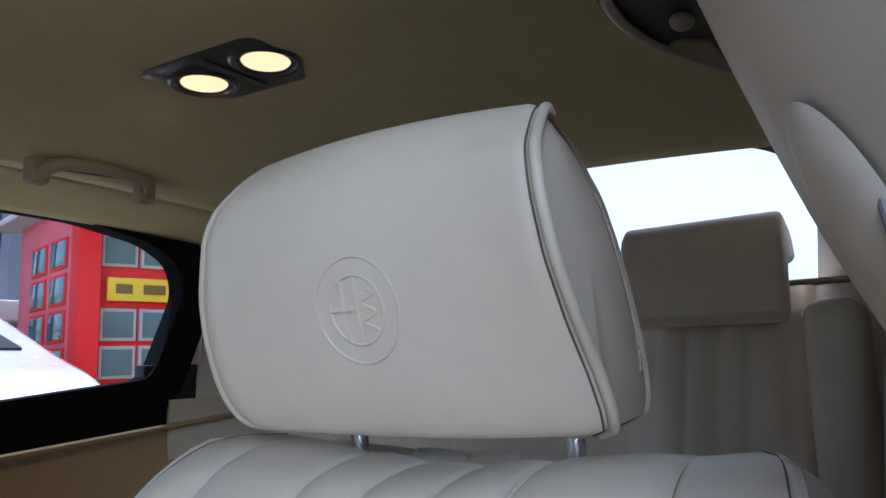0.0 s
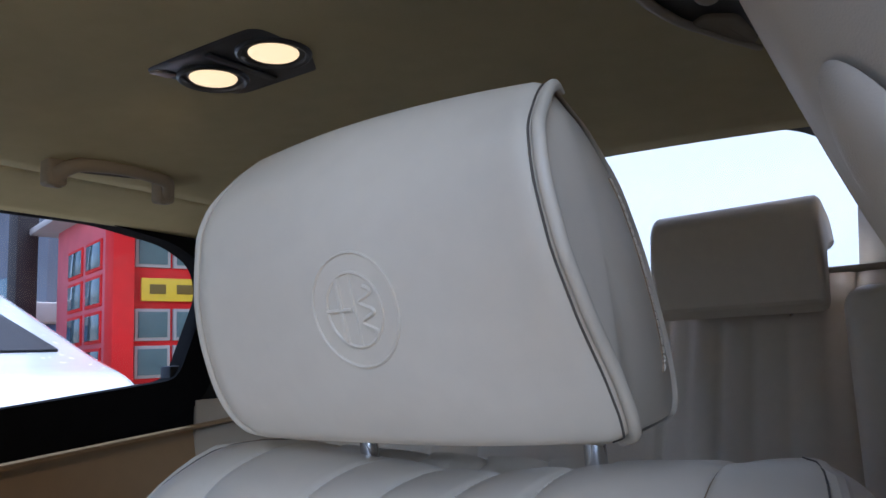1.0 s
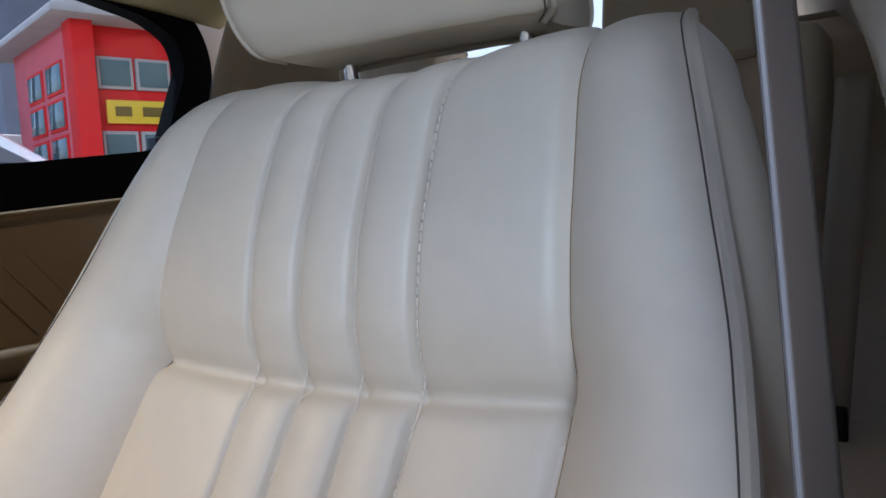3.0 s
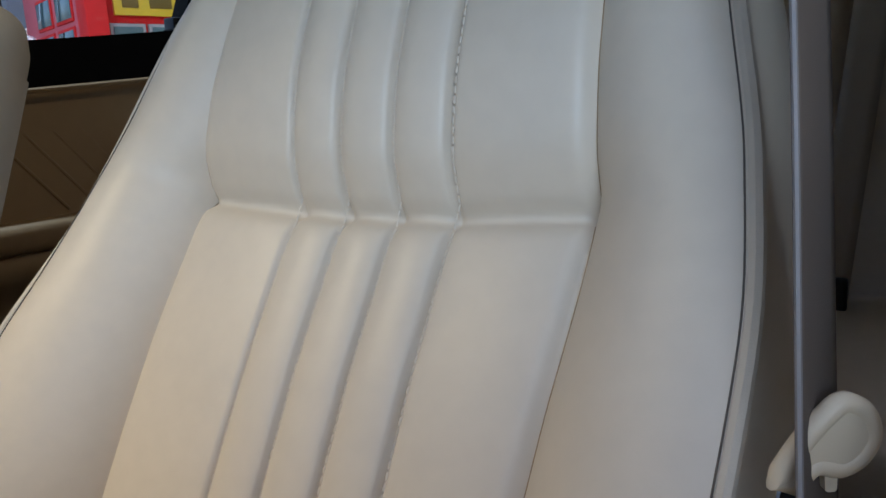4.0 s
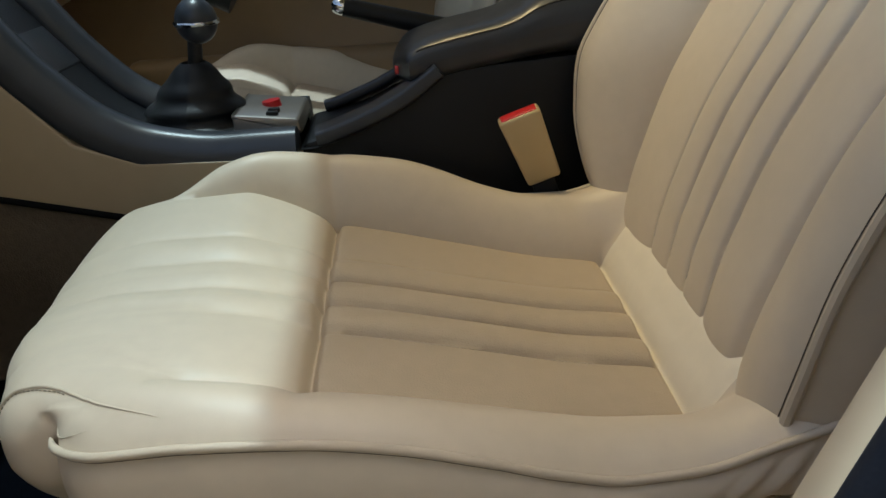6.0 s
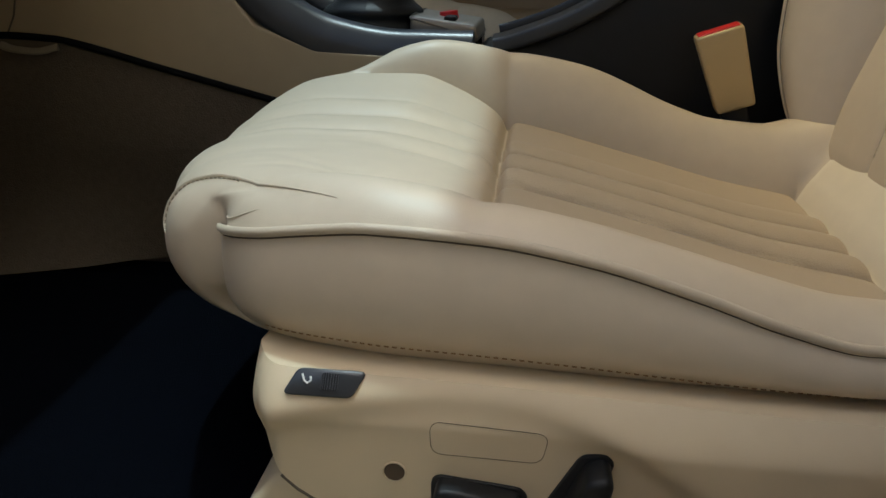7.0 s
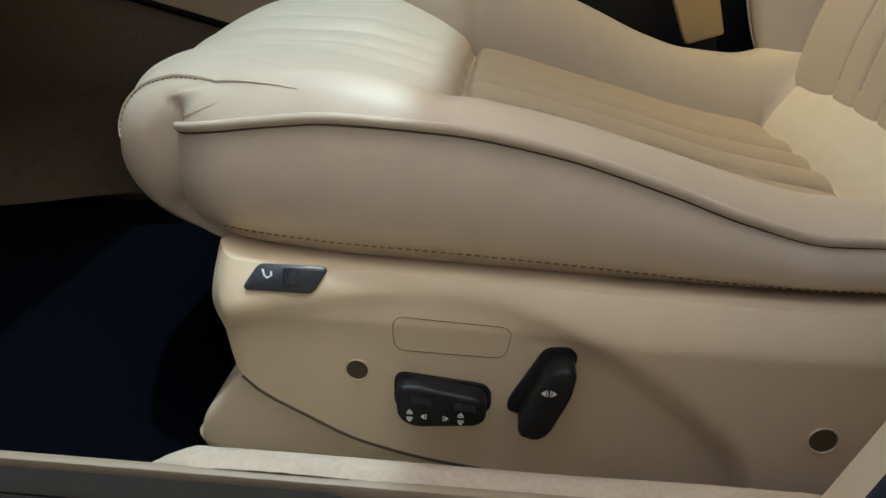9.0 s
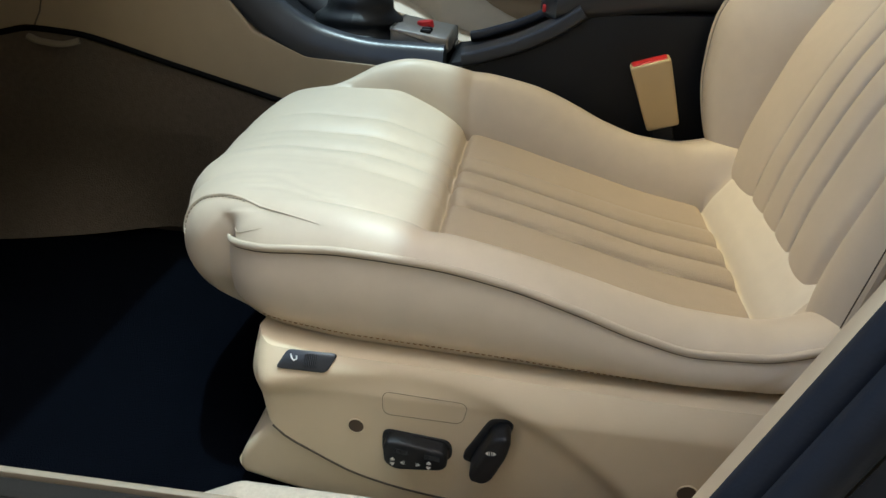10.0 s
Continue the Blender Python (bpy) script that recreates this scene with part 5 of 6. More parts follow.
def grab_handle(xs, label, mat):
    s = 1 if xs > CX else -1
    ob = base("grab_handle", (xs, 0.56, 1.33))
    tagged(ob, label, "handle", "roof handles")
    z = 1.317
    line = bezier_line([(xs, 0.474, z - 0.026), (xs - s * 0.012, 0.474, z - 0.018), (xs - s * 0.034, 0.492, z - 0.005), (xs - s * 0.042, 0.56, z), (xs - s * 0.034, 0.636, z - 0.005), (xs - s * 0.012, 0.654, z - 0.018), (xs, 0.654, z - 0.026)], 44)
    from_data("grip", *tube(line, lambda f: 0.0105 + 0.004 * abs(2 * f - 1) ** 3, 12, flat=0.75), mat, ob)
    for y in (0.474, 0.654):
        part("mount", box(xs - 0.013, xs + 0.014, y - 0.015, y + 0.015, z - 0.034, 1.335, 0.006, 3), mat, ob)
    # solid brown box: colours in the shade between grip and roof
    part("recess", box(xs - 0.03, xs + 0.012, 0.497, 0.632, 1.318, 1.334, 0.005), LOWCARPET, ob, "dark box painting the shade inside the handle")
    return ob
grab_handle(-0.815, "beige grab handle under the roof edge", HANDLE)
# fold-away handle beside the door pillar: pale lip round a dark recess
fold = base("grab_handle", (0.09, 0.58, 1.32))
tagged(fold, "folded grab handle with a pale lip round a dark recess", "handle", "roof handles")
DISH = bezier_line([(0.112, 0.440), (0.078, 0.450), (0.056, 0.485), (0.053, 0.53), (0.060, 0.588), (0.078, 0.642), (0.096, 0.690), (0.108, 0.716), (0.115, 0.695), (0.117, 0.63), (0.119, 0.54), (0.119, 0.47)], 48)
# solid plate; the hollow's shade is put into its black colour
part("recess", prism(DISH, "z", 1.3135, 1.326, 0.001), BLACK, fold, "black plate painting the shade of the folded handle's hollow")
part("hinge_cover", prism(rounded([(0.066, 0.615), (0.084, 0.602), (0.108, 0.622), (0.111, 0.690), (0.104, 0.700), (0.086, 0.668)], 0.008), "z", 1.3095, 1.320, 0.003, 3), HANDLE, fold, "dull grey-beige hinge cover")
from_data("grip", *tube([(x - 0.001, y, 1.311) for x, y in DISH[2:31]], lambda f: 0.0062 - 0.003 * f, 10), TRIM, fold, "pale curved lip of the grip")
from_data("grip_gap", *tube([(x - 0.009 + 0.007 * i / 28, y, 1.3135) for i, (x, y) in enumerate(DISH[2:24])], 0.0022, 8), BLACK, fold, "dark gap beside the lip")
bm = bmesh.new()
bmesh.ops.create_uvsphere(bm, u_segments=16, v_segments=10, radius=1.0, matrix=Matrix.Translation((0.099, 0.556, 1.309)) @ Matrix.Diagonal((0.011, 0.015, 0.008, 1)))
part("coat_hook", bm, HANDLE, fold, "small round beige hook")

# ---- seat belt ----
belt = base("seat_belt", (0.30, 0.03, 0.2))
tagged(belt, "beige seat belt hanging beside the seat with its tongue", "seat belt")
BL = lerp([0.18, 0.45, 0.64, 0.82, 1.01, 1.14], [0.325, 0.305, 0.289, 0.274, 0.255, 0.235])
BY = lerp([0.18, 0.45, 0.64, 0.82, 1.01, 1.14], [0.02, 0.030, 0.065, 0.108, 0.156, 0.20])
def strap(u, v):
    z = 0.18 + 0.96 * v
    return Vector((BL(z) + 0.006 + (u - 0.5) * 0.006, BY(z) + (u - 0.5) * 0.050, z + 0.003 * math.sin(u * 3)))
st = from_data("webbing", *sheet(strap, list(np.linspace(0, 1, 7)), list(np.linspace(0, 1, 60))), BELT, belt, "woven beige belt")
md = st.modifiers.new("thickness", "SOLIDIFY")
md.thickness = 0.0016
# paler tube paints the light that grazes the belt's edge
from_data("belt_edge_lit", *tube([strap(0.0, v) for v in np.linspace(0, 1, 60)], 0.0013, 6), EDGE_LIT, belt, "pale woven edge")
# the tongue rides on the strap, turned to its face
TP, TR, TU = Vector((0.269, 0.070, 0.676)), Vector((0.80, 0.60, 0)).normalized(), Vector((0, 0, 1))
def on_tongue(a, b, c=0.0):
    return TP + TR * (a * 0.9) + TU * (b * 0.9) + TR.cross(TU) * (c + 0.012)
tl = bezier_line([(0.001, -0.004), (0.010, 0.010), (0.020, 0.022), (0.028, 0.028), (0.036, 0.024), (0.040, 0.014), (0.036, 0.005), (0.027, 0.000), (0.018, 0.002), (0.008, -0.006)], 44)
tongue = from_data("tongue", *tube([on_tongue(a, b, 0.004) for a, b in tl], 0.0044, 10, closed=True), PLASTIC, belt, "cream plastic belt tongue")
def slab(o, c0, c1):
    m = len(o)
    v = [on_tongue(a, b, c0) for a, b in o] + [on_tongue(a, b, c1) for a, b in o]
    return v, [tuple(range(m)), tuple(range(2 * m - 1, m - 1, -1))] + [(i, (i + 1) % m, m + (i + 1) % m, m + i) for i in range(m)]
from_data("tongue_body", *slab(rounded([(0.003, -0.004), (0.022, 0.022), (0.030, 0.027), (0.038, 0.020), (0.039, 0.010), (0.032, 0.003), (0.020, 0.003), (0.010, -0.006)], 0.004), 0.0015, 0.0075), PLASTIC, tongue)
from_data("clip", *slab(rounded([(0.020, 0.002), (0.026, 0.003), (0.026, -0.010), (0.021, -0.010)], 0.002), 0.002, 0.006), PLASTIC, tongue)
from_data("blade", *slab(rounded([(0.003, -0.008), (0.013, -0.006), (0.009, -0.058), (0.000, -0.060), (-0.003, -0.056)], 0.003), 0.002, 0.0045), DARKCHROME, tongue, "dark chrome latch plate", 30)
from_data("blade_slot", *slab(rounded([(0.0045, -0.018), (0.0085, -0.017), (0.0075, -0.038), (0.0035, -0.039)], 0.001), 0.0018, 0.0049), BLACK, tongue)

# ---- console between the seats ----
cons = base("centre_console", (CX, -0.3, 0.16))
tagged(cons, "dark centre console with armrest and gear lever", "console")
side_o = [(-1.33, 0.16), (-1.33, 0.60), (-0.80, 0.60), (-0.72, 0.575), (-0.63, 0.466), (-0.56, 0.438), (-0.372, 0.430), (-0.372, 0.16)]
part("front_side", prism(side_o, "x", CX - 0.107, CX + 0.107, 0.004), TANPANEL, cons, "beige console side panel")
low_o = [(-1.34, 0.155), (-1.34, 0.37), (-1.06, 0.42), (-0.99, 0.437), (-0.944, 0.446), (-0.881, 0.443), (-0.742, 0.410), (-0.597, 0.374), (-0.38, 0.320), (-0.38, 0.155)]
part("carpet_side", prism(low_o, "x", CX - 0.112, CX + 0.112, 0.006), LOWCARPET, cons, "brown carpeted tunnel side")
# towards the front the carpet flares out over the floor
FOOT = lerp([-1.335, -1.20, -0.973, -0.868, -0.76, -0.70], [-0.07, -0.105, -0.160, -0.202, -0.255, -0.2590])
def flare(u, y):
    return Vector((-0.2595 + (FOOT(y) + 0.2595) * u ** 2.2, y, 0.315 - 0.1445 * u ** 0.8))
from_data("carpet_flare", *sheet(flare, list(np.linspace(0, 1, 14)), list(np.linspace(-1.335, -0.70, 30))), LOWCARPET, cons, "brown carpet sweeping out over the floor")
edge = [(CX + 0.1105, y, z + 0.002) for y, z in low_o[1:-1]]
from_data("carpet_gap", *tube(bezier_line(edge, 60), 0.0042, 8), VELOUR, cons, "dark gap above the carpet")
from_data("panel_joint", *tube([(CX + 0.1072, -0.944, 0.447), (CX + 0.1072, -0.93, 0.47), (CX + 0.1072, -0.915, 0.52)], 0.0012, 6), SEAM, cons, "fine joint in the side panel")
from_data("pull_loop", *tube(bezier_line([(CX + 0.113, -0.95, 0.437), (CX + 0.120, -0.93, 0.433), (CX + 0.121, -0.90, 0.431), (CX + 0.114, -0.875, 0.436)], 20), 0.005, 8, flat=0.6), HANDLE, cons, "small beige pull loop")
rear_o = rounded([(-0.374, 0.16), (-0.374, 0.438), (-0.30, 0.452), (-0.235, 0.480), (-0.19, 0.515), (0.30, 0.54), (0.34, 0.16)], 0.01)
part("rear_side", prism(rear_o, "x", CX - 0.075, CX + 0.072, 0.006), BLACK, cons, "black console box")
# broad fairing running along both edges, from the dashboard to the switch panel
RAIL = [(-0.80, 0.70), (-0.72, 0.625), (-0.66, 0.543), (-0.60, 0.484), (-0.54, 0.456), (-0.46, 0.444), (-0.372, 0.444), (-0.30, 0.462), (-0.24, 0.49), (-0.20, 0.518)]
RL = [Vector((0, y, z)) for y, z in bezier_line(RAIL, 60)]
RAIL_END = next(i for i, p in enumerate(RL) if p.y > -0.374)
SECTION = rounded([(-0.030, -0.010), (-0.026, 0.006), (-0.008, 0.019), (0.012, 0.016), (0.024, -0.004), (0.026, -0.030), (-0.004, -0.030)], 0.010, 5)
def fairing(lo, hi, s, section, nm, mat, label):
    verts, m = [], len(section)
    for i in range(lo, hi):
        along = (RL[min(59, i + 1)] - RL[max(0, i - 1)]).normalized()
        up = Vector((0, -along.z, along.y))
        verts += [RL[i] + Vector((CX + s * (0.080 + a), 0, 0)) + up * b for a, b in section]
    n = hi - lo
    faces = [(i * m + j, i * m + (j + 1) % m, (i + 1) * m + (j + 1) % m, (i + 1) * m + j) for i in range(n - 1) for j in range(m)]
    faces += [tuple(range(m)), tuple(range(n * m - 1, (n - 1) * m - 1, -1))]
    from_data(nm, verts, faces, mat, cons, label, 50)
BAND = rounded([(-0.024, 0.000), (-0.022, 0.012), (0.008, 0.008), (0.010, -0.008), (0.0, -0.012)], 0.004, 4)
for s in (-1, 1):
    fairing(0, RAIL_END, s, SECTION, "edge_fairing", GLOSSBLACK, "smooth dark edge fairing")
    fairing(RAIL_END + 1, 60, s, BAND, "edge_band", GLOSSBLACK, "narrow dark band rising to the armrest")
def deck(u, v):
    y, z = bezier_line(RAIL, 30)[int(round(v * 21))]
    return Vector((CX + 0.08 * u, y, z - 0.012))
from_data("console_deck", *sheet(deck, [-1, -0.5, 0, 0.5, 1], [i / 21 for i in range(22)]), BLACK, cons, "black console top")
part("radio_panel", prism([(-0.82, 0.70), (-0.72, 0.612), (-0.66, 0.535), (-0.70, 0.52), (-0.86, 0.66)], "x", CX - 0.06, CX + 0.06, 0.004), GLOSSBLACK, cons, "dark satin panel before the gear lever")
part("front_tray", box(CX - 0.06, CX + 0.06, -0.62, -0.44, 0.40, 0.452, 0.008), BLACK, cons, "dark well round the gear lever")
part("switch_panel", prism(rounded([(-0.455, 0.448), (-0.455, 0.476), (-0.375, 0.466), (-0.372, 0.448)], 0.004), "x", CX - 0.058, CX + 0.058, 0.004), STEEL, cons, "brushed metal switch panel")
bm = bmesh.new()
bmesh.ops.create_cone(bm, cap_ends=True, segments=24, radius1=0.0125, radius2=0.0115, depth=0.010, matrix=Matrix.Translation((CX - 0.004, -0.415, 0.472)) @ pose(0, 0, 0, 7, 0, 0))
part("red_button", bm, RED, cons, "round red push button")
for dx in (-0.012, 0.012):
    part("small_button", box(CX + 0.035 + dx * 0.7, CX + 0.042 + dx * 0.7, -0.415, -0.40, 0.469, 0.475, 0.002), BLACK, cons)
ARM_Y = [-0.254, -0.250, -0.238, -0.215, -0.17, -0.125, -0.10, -0.08, -0.05, 0.0, 0.10, 0.29]
ARM_TOP = lerp(ARM_Y, [0.516, 0.527, 0.540, 0.551, 0.561, 0.569, 0.578, 0.590, 0.598, 0.602, 0.604, 0.604])
ARM_LOW = lerp(ARM_Y, [0.510, 0.502, 0.498, 0.499, 0.506, 0.513, 0.517, 0.519, 0.521, 0.523, 0.526, 0.530])
def armrest(a, y):
    """Rounded section of the armrest at y."""
    mid, half = (ARM_TOP(y) + ARM_LOW(y)) / 2, (ARM_TOP(y) - ARM_LOW(y)) / 2
    c, q = math.cos(a), math.sin(a)
    wide = 0.081 * min(1.0, (0.35 + (y + 0.254) / 0.03)) - 0.010 * max(0.0, q) * min(1.0, max(0.0, (y + 0.12) / 0.06))
    return Vector((CX + wide * math.copysign(abs(c) ** 0.45, c), y, mid + half * math.copysign(abs(q) ** 0.6, q)))
ARM_ROWS = list(np.linspace(-0.254, -0.21, 10)) + list(np.linspace(-0.20, 0.29, 40))
arm = from_data("armrest_lid", *sheet(armrest, [2 * math.pi * i / 48 for i in range(49)], ARM_ROWS), GLOSSBLACK, cons, "dark padded armrest lid", 60)
from_data("armrest_seam", *tube([armrest(0.55, y) + Vector((0.0005, 0, 0)) for y in ARM_ROWS[6:]], 0.0008, 6), BLACK, arm, "fine seam along the padding")

part("indicator_lamp", box(CX + 0.030, CX + 0.046, -0.252, -0.244, 0.508, 0.518, 0.002), RED, cons, "small red lamp before the armrest")
gear = base("gear_lever", (CX, -0.50, 0.45))
tagged(gear, "gear lever with black boot and metal topped knob", "gear lever")
def boot(u, v):
    a = 2 * math.pi * u
    r = 0.052 * (1 - v) ** 0.8 + 0.013
    r *= 1 + 0.10 * math.sin(v * 22) * (1 - v)
    return Vector((CX + r * math.cos(a), -0.515 + r * 1.2 * math.sin(a) + 0.012 * v, 0.448 + 0.085 * v))
from_data("boot", *sheet(boot, list(np.linspace(0, 1, 25)), list(np.linspace(0, 1, 30))), BLACK, gear, "black leather gaiter")
from_data("stick", *tube([(CX, -0.503, 0.52), (CX, -0.495, 0.565)], 0.009, 12), BLACK, gear)
bm = bmesh.new()
bmesh.ops.create_uvsphere(bm, u_segments=20, v_segments=12, radius=1.0, matrix=Matrix.Translation((CX, -0.49, 0.582)) @ Matrix.Diagonal((0.024, 0.026, 0.028, 1)))
part("knob", bm, GLOSSBLACK, gear)
ringk = [(CX + 0.024 * math.cos(a), -0.49 + 0.026 * math.sin(a), 0.580) for a in np.linspace(0, 2 * math.pi, 28, endpoint=False)]
from_data("knob_ring", *tube(ringk, 0.003, 8, closed=True), CHROME, gear, "chrome ring")

brake = base("hand_brake", (CX - 0.09, -0.2, 0.48))
tagged(brake, "black hand brake lever with chrome button", "hand brake")
from_data("lever", *tube([(CX - 0.095, -0.10, 0.50), (CX - 0.095, -0.17, 0.535), (CX - 0.095, -0.315, 0.575)], lambda f: 0.0165 - 0.004 * f, 14), BLACK, brake)
from_data("release_button", *tube([(CX - 0.095, -0.312, 0.5742), (CX - 0.095, -0.320, 0.5764), (CX - 0.095, -0.326, 0.578), (CX - 0.095, -0.330, 0.579), (CX - 0.095, -0.332, 0.5796)], lambda f: 0.0112 * (1 - f ** 3) + 0.001, 16), CHROME, brake, "rounded chrome release button")

# belt buckle beside the near seat
buckle = base("belt_buckle", (-0.24, -0.10, 0.33))
tagged(buckle, "cream belt buckle with a red release button", "belt buckle")
BT = pose(-0.236, -0.102, 0.434, 0, 6, 0) @ pose(0, 0, 0, 19, 0, 0)
bm = box(-0.012, 0.012, -0.0245, 0.0245, -0.045, 0.043, 0.004, 3)
for v in bm.verts:
    v.co.y = v.co.y * (1.0 + 3.2 * min(0.0, v.co.z - 0.01)) + 0.035 * max(0.0, 0.02 - v.co.z)
bmesh.ops.transform(bm, matrix=BT, verts=bm.verts[:])
part("housing", bm, BUCKLE, buckle, "tan plastic housing")
bm = box(-0.0088, 0.0088, -0.0212, 0.0212, 0.040, 0.0440, 0.0015, 2)
bmesh.ops.transform(bm, matrix=BT, verts=bm.verts[:])
part("release_button", bm, RED, buckle, "red release button")
bm = box(-0.006, 0.006, -0.014, 0.014, -0.16, -0.04, 0.003, 2)
bmesh.ops.transform(bm, matrix=BT, verts=bm.verts[:])
part("stalk", bm, BLACK, buckle, "black stalk")

# ---- outside ----
g = from_data("ground", [(-300, -300, -0.22), (300, -300, -0.22), (300, 300, -0.22), (-300, 300, -0.22)], [(0, 1, 2, 3)], PAVING)
tagged(g, "worn beige concrete yard", "", "", "structure")
kiosk = base("kiosk", (-4.3, 3.0, -0.22))
tagged(kiosk, "red painted kiosk with small windows and a yellow sign", "kiosk")
KM = pose(-3.94, 2.60, -0.22, 0, 0, 76)     # front right of the corner post; local x along the right face
def kpart(name, bm, mat, parent=None, label=""):
    bmesh.ops.transform(bm, matrix=KM, verts=bm.verts[:])
    return part(name, bm, mat, parent or kiosk, label)
kpart("corner_post", box(-0.16, -0.03, -0.05, 0.11, 0, 2.28, 0.01), PAINT_RED, None, "bright red corner post")
kpart("front_wall", box(-0.025, 2.3, 0.06, 0.14, 0, 2.28, 0.005), PAINT_RED)
kpart("side_wall", box(-0.14, -0.06, 0.16, 1.3, 0, 2.28, 0.005), PAINT_PINK, None, "pinkish red side wall")
kpart("back_wall", box(-0.1, 2.3, 1.25, 1.32, 0, 2.26, 0.005), PAINT_RED)
kpart("end_wall", box(2.25, 2.32, 0.15, 1.24, 0, 2.26, 0.005), PAINT_RED)
def kwin(x, z, w, h, mat=PANE, face=0):
    if face == 0:
        fr = kpart("window", box(x - 0.02, x + w + 0.02, 0.035, 0.065, z - 0.02, z + h + 0.02, 0.004), TIN)
        kpart("pane", box(x, x + w, 0.028, 0.04, z, z + h, 0.002), mat, fr)
    else:
        fr = kpart("window", box(-0.150, -0.135, x - 0.02, x + w + 0.02, z - 0.02, z + h + 0.02, 0.004), PAINT_RED)
        kpart("pane", box(-0.154, -0.145, x, x + w, z, z + h, 0.002), mat, fr)
for z in (1.89, 1.66, 1.43, 1.20, 0.97, 0.74):
    for x in (0.02, 0.26, 0.50, 0.74, 0.98, 1.22, 1.46, 1.70):
        if z != 1.66:
            kwin(x, z, 0.18, 0.16)
    for y in (0.24, 0.66):
        kwin(y, z, 0.30, 0.16, PANE, 1)
sg = kpart("sign", box(0.03, 1.6, 0.01, 0.03, 1.655, 1.80, 0.004), SIGN, None, "yellow sign board")
for i, wdt in enumerate((0.10, 0.14, 0.08, 0.12, 0.14, 0.10, 0.12, 0.09)):
    kpart("lettering_bar", box(0.08 + 0.17 * i, 0.08 + 0.17 * i + wdt, 0.004, 0.012, 1.70, 1.76, 0.001), SIGNBAR, sg)
roof_o = [(-0.30, 2.26), (2.45, 2.26), (2.45, 2.31), (1.05, 2.66), (-0.30, 2.31)]
kpart("roof", prism([(p[0], p[1]) for p in roof_o], "y", -0.2, 1.5, 0.01), TIN, None, "grey sheet roof")

def house(name, x0, x1, y0, y1, h, mat, label, rows=2, cols=4, axis="y"):
    ob = base(name, ((x0 + x1) / 2, (y0 + y1) / 2, -0.22))
    tagged(ob, label, "building")
    part("wall", box(x0, x1, y0, y1, -0.22, h, 0.02), mat, ob)
    part("roof", box(x0 - 0.2, x1 + 0.2, y0 - 0.2, y1 + 0.2, h, h + 0.2, 0.03), TIN, ob)
    for r in range(rows):
        for c in range(cols):
            w = (x1 - x0) / cols
            z = 0.6 + r * (h - 0.8) / max(1, rows)
            part("window", box(x0 + w * (c + 0.25), x0 + w * (c + 0.75), y0 - 0.05, y0 + 0.02, z, z + (h - 1) / rows * 0.6, 0.01), PANE, ob)
    return ob
pole = base("post", (-5.5, 2.65, -0.22))
tagged(pole, "dark brown wooden post beside the kiosk", "post")
part("shaft", box(-5.57, -5.43, 2.575, 2.735, -0.22, 3.2, 0.012), DARKWOOD, pole)
part("cap", box(-5.60, -5.40, 2.545, 2.765, 3.2, 3.26, 0.01), DARKWOOD, pole)
house("warehouse", -9.0, 7.0, 24.0, 28.0, 2.4, WALL, "white rendered building behind the yard", 1, 5)
house("shed", -13.0, -8.2, 4.2, 8.0, 3.6, GREYWALL, "dark grey shed beyond the kiosk", 1, 3)
house("hut", -11.0, -7.2, 2.6, 4.0, 1.5, BLUEWALL, "low blue hut beside the kiosk", 1, 2)
house("garage", -16.0, -12.0, -12.0, -6.0, 3.5, WALL, "pale garage across the yard", 1, 3)

# the open door beside the near seat
open_door = base("door_near_front", (0.45, -1.15, 0.2))
tagged(open_door, "open front car door with beige inner panel", "", "", "structure")
DM = pose(0.43, -1.15, 0.0, 0, 0, 34)
def dpart(name, bm, mat, label=""):
    bmesh.ops.transform(bm, matrix=DM, verts=bm.verts[:])
    return part(name, bm, mat, open_door, label)
dpart("inner_panel", box(0.0, 1.02, 0.0, 0.05, 0.22, 1.00, 0.02, 3), LEATHER, "beige leather door card")
dpart("outer_panel", box(0.0, 1.04, -0.09, -0.002, 0.10, 1.01, 0.03, 3), CARBODY, "dark painted door skin")
dpart("armrest", box(0.25, 0.85, 0.05, 0.11, 0.58, 0.65, 0.02, 3), DOORCARD)
dpart("window_frame", box(0.96, 1.02, -0.05, -0.02, 1.00, 1.33, 0.008), BLACK)
dpart("window_frame", box(0.30, 1.02, -0.05, -0.02, 1.30, 1.34, 0.008), BLACK)

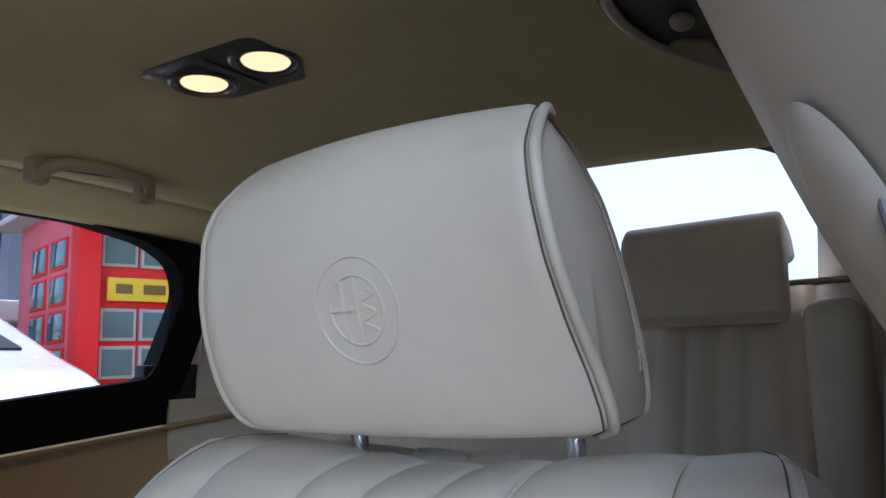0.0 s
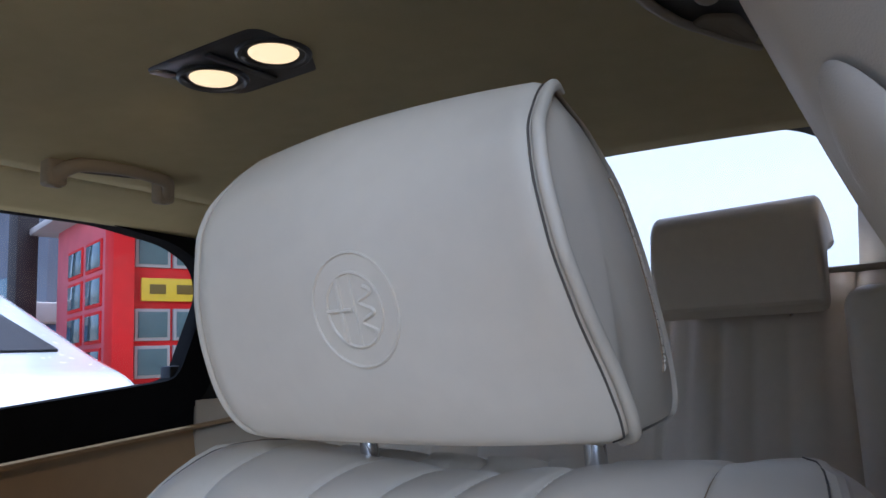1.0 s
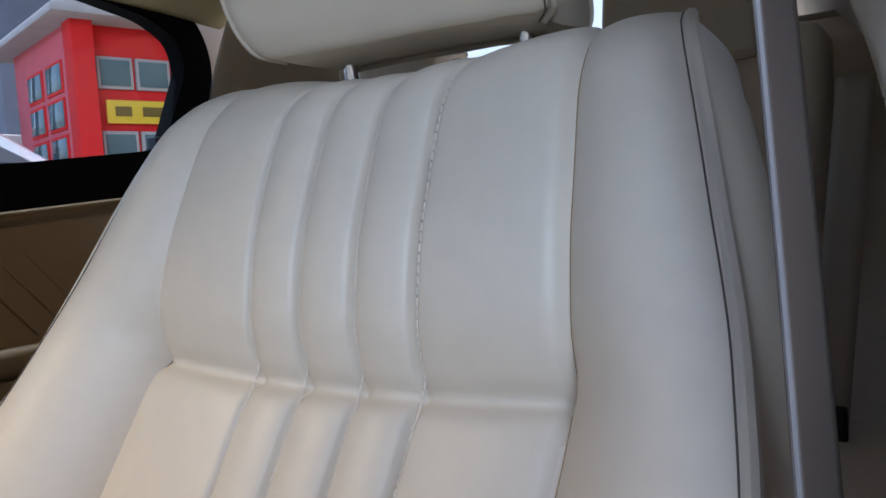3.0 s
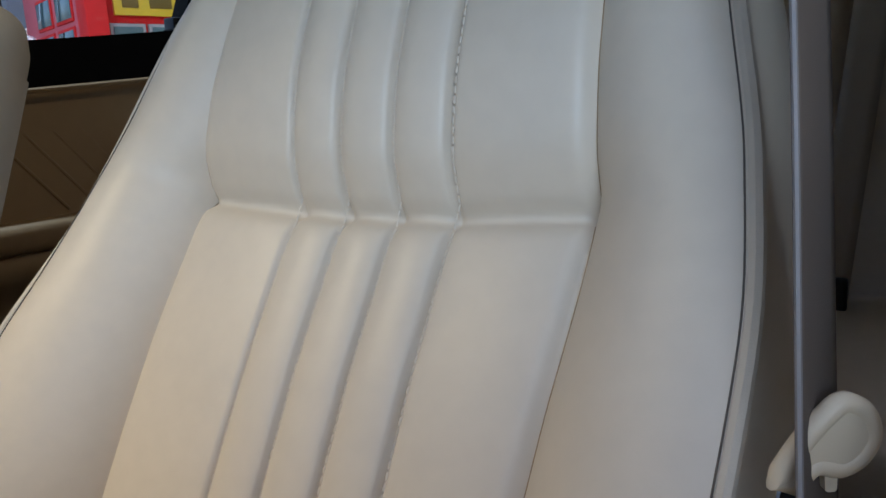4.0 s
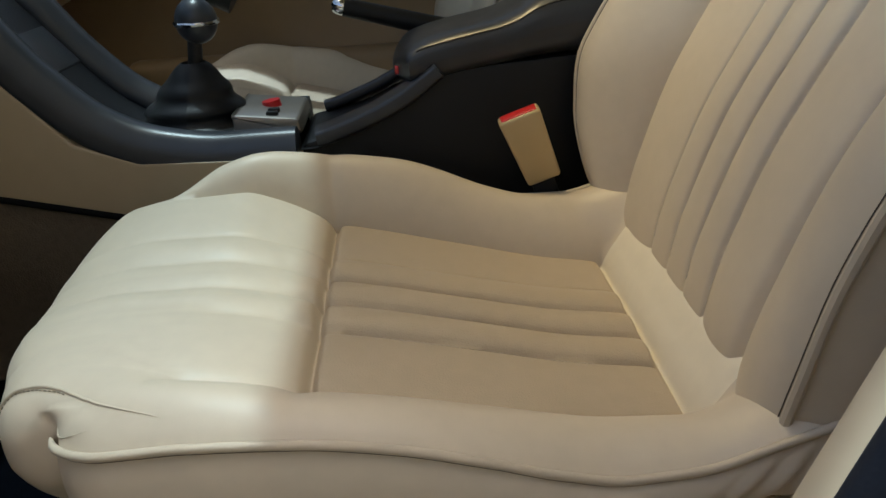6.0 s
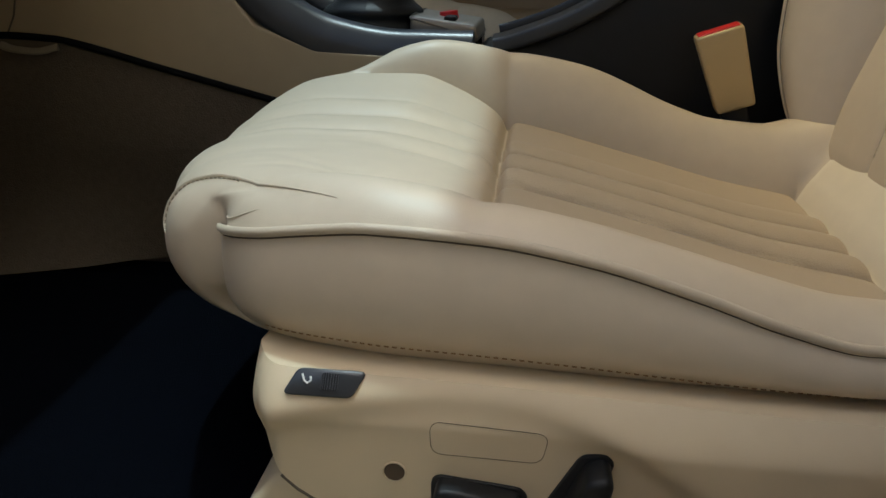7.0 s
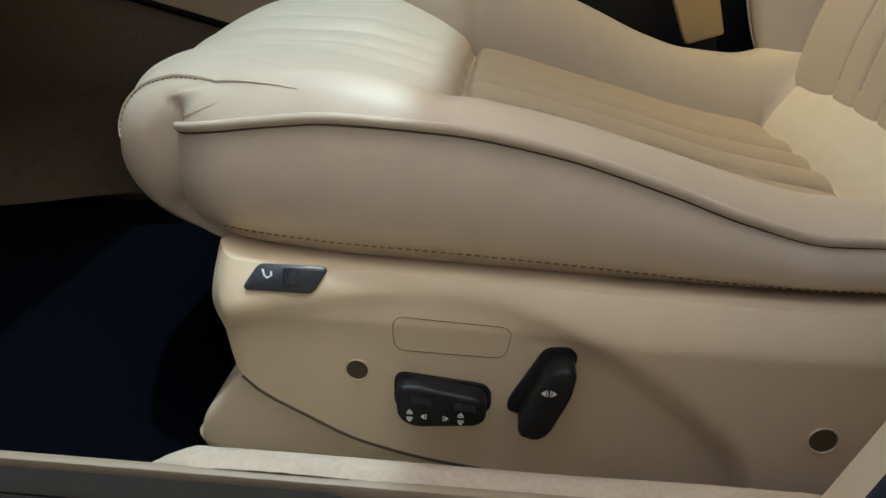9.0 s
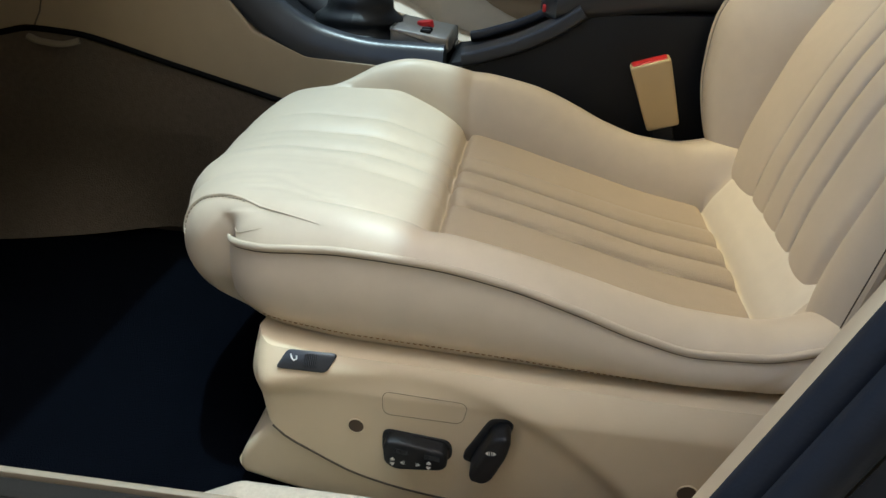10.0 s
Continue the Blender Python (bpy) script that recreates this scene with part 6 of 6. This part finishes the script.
# white car parked beyond the window
wcar = base("parked_car", (-4.6, 1.0, -0.22))
tagged(wcar, "white parked car with a dark windscreen", "car")
prof = [(0, 0.2), (0, 0.95), (0.06, 1.12), (0.20, 1.22), (0.45, 1.30), (1.55, 1.74), (1.95, 1.80), (3.3, 1.78), (4.0, 1.40), (4.25, 1.30), (4.3, 0.4), (4.15, 0.2)]
WC = pose(-2.5, 0.98, -0.22, 0, 0, 180)
bm = prism(rounded(prof, 0.12), "y", -0.85, 0.85, 0.10, 4)
bmesh.ops.transform(bm, matrix=WC, verts=bm.verts[:])
part("body", bm, CARWHITE, wcar, "", 60)
for pts, nm in (([(0.52, 1.328), (1.48, 1.712)], "windscreen"), ([(3.40, 1.727), (3.92, 1.442)], "rear_window")):
    (xa, za), (xb, zb) = pts
    nx, nz = -(zb - za), xb - xa
    l = math.hypot(nx, nz)
    nx, nz = nx / l * 0.012, nz / l * 0.012
    bm = bmesh.new()
    vs = [bm.verts.new(c) for c in ((xa + nx, -0.66, za + nz), (xb + nx, -0.58, zb + nz), (xb + nx, 0.58, zb + nz), (xa + nx, 0.66, za + nz), (xa - nx, -0.66, za - nz), (xb - nx, -0.58, zb - nz), (xb - nx, 0.58, zb - nz), (xa - nx, 0.66, za - nz))]
    for q in ((0, 1, 2, 3), (7, 6, 5, 4), (0, 4, 5, 1), (1, 5, 6, 2), (2, 6, 7, 3), (3, 7, 4, 0)):
        bm.faces.new([vs[i] for i in q])
    bmesh.ops.transform(bm, matrix=WC, verts=bm.verts[:])
    part(nm, bm, BLACK, wcar)
for x in (0.8, 3.5):
    for y in (-0.84, 0.84):
        bm = bmesh.new()
        bmesh.ops.create_cone(bm, cap_ends=True, segments=28, radius1=0.31, radius2=0.31, depth=0.2, matrix=WC @ Matrix.Translation((x, y, 0.31)) @ pose(0, 0, 0, 90, 0, 0))
        bmesh.ops.bevel(bm, geom=[e for e in bm.edges if e.calc_face_angle(0) > 0.8], offset=0.03, segments=2, affect="EDGES")
        wh = part("wheel", bm, RUBBER, wcar)
        bm = bmesh.new()
        bmesh.ops.create_cone(bm, cap_ends=True, segments=24, radius1=0.19, radius2=0.17, depth=0.22, matrix=WC @ Matrix.Translation((x, y, 0.31)) @ pose(0, 0, 0, 90, 0, 0))
        part("rim", bm, STEEL, wh)

# unseen wall added to hold back side sky and return warm light
tagged(part("wall_bounce", box(1.7, 1.9, -0.6, 9.0, -0.22, 4.7, 0.02), BOUNCEWALL), "added beige wall out of view that blocks sky and bounces light", "", "", "structure")

# emissive strip added out of view to throw cool light through the door
fd = from_data("backdrop", [(4.6, -14.0, 3.4), (11.0, -9.5, 3.4), (11.0, -9.5, 5.8), (4.6, -14.0, 5.8)], [(0, 1, 2, 3)], COOL_FILL)
tagged(fd, "added glowing strip out of view that lights the backrest", "", "", "structure")
# glowing sheet that stands in for the white sky behind the rear window
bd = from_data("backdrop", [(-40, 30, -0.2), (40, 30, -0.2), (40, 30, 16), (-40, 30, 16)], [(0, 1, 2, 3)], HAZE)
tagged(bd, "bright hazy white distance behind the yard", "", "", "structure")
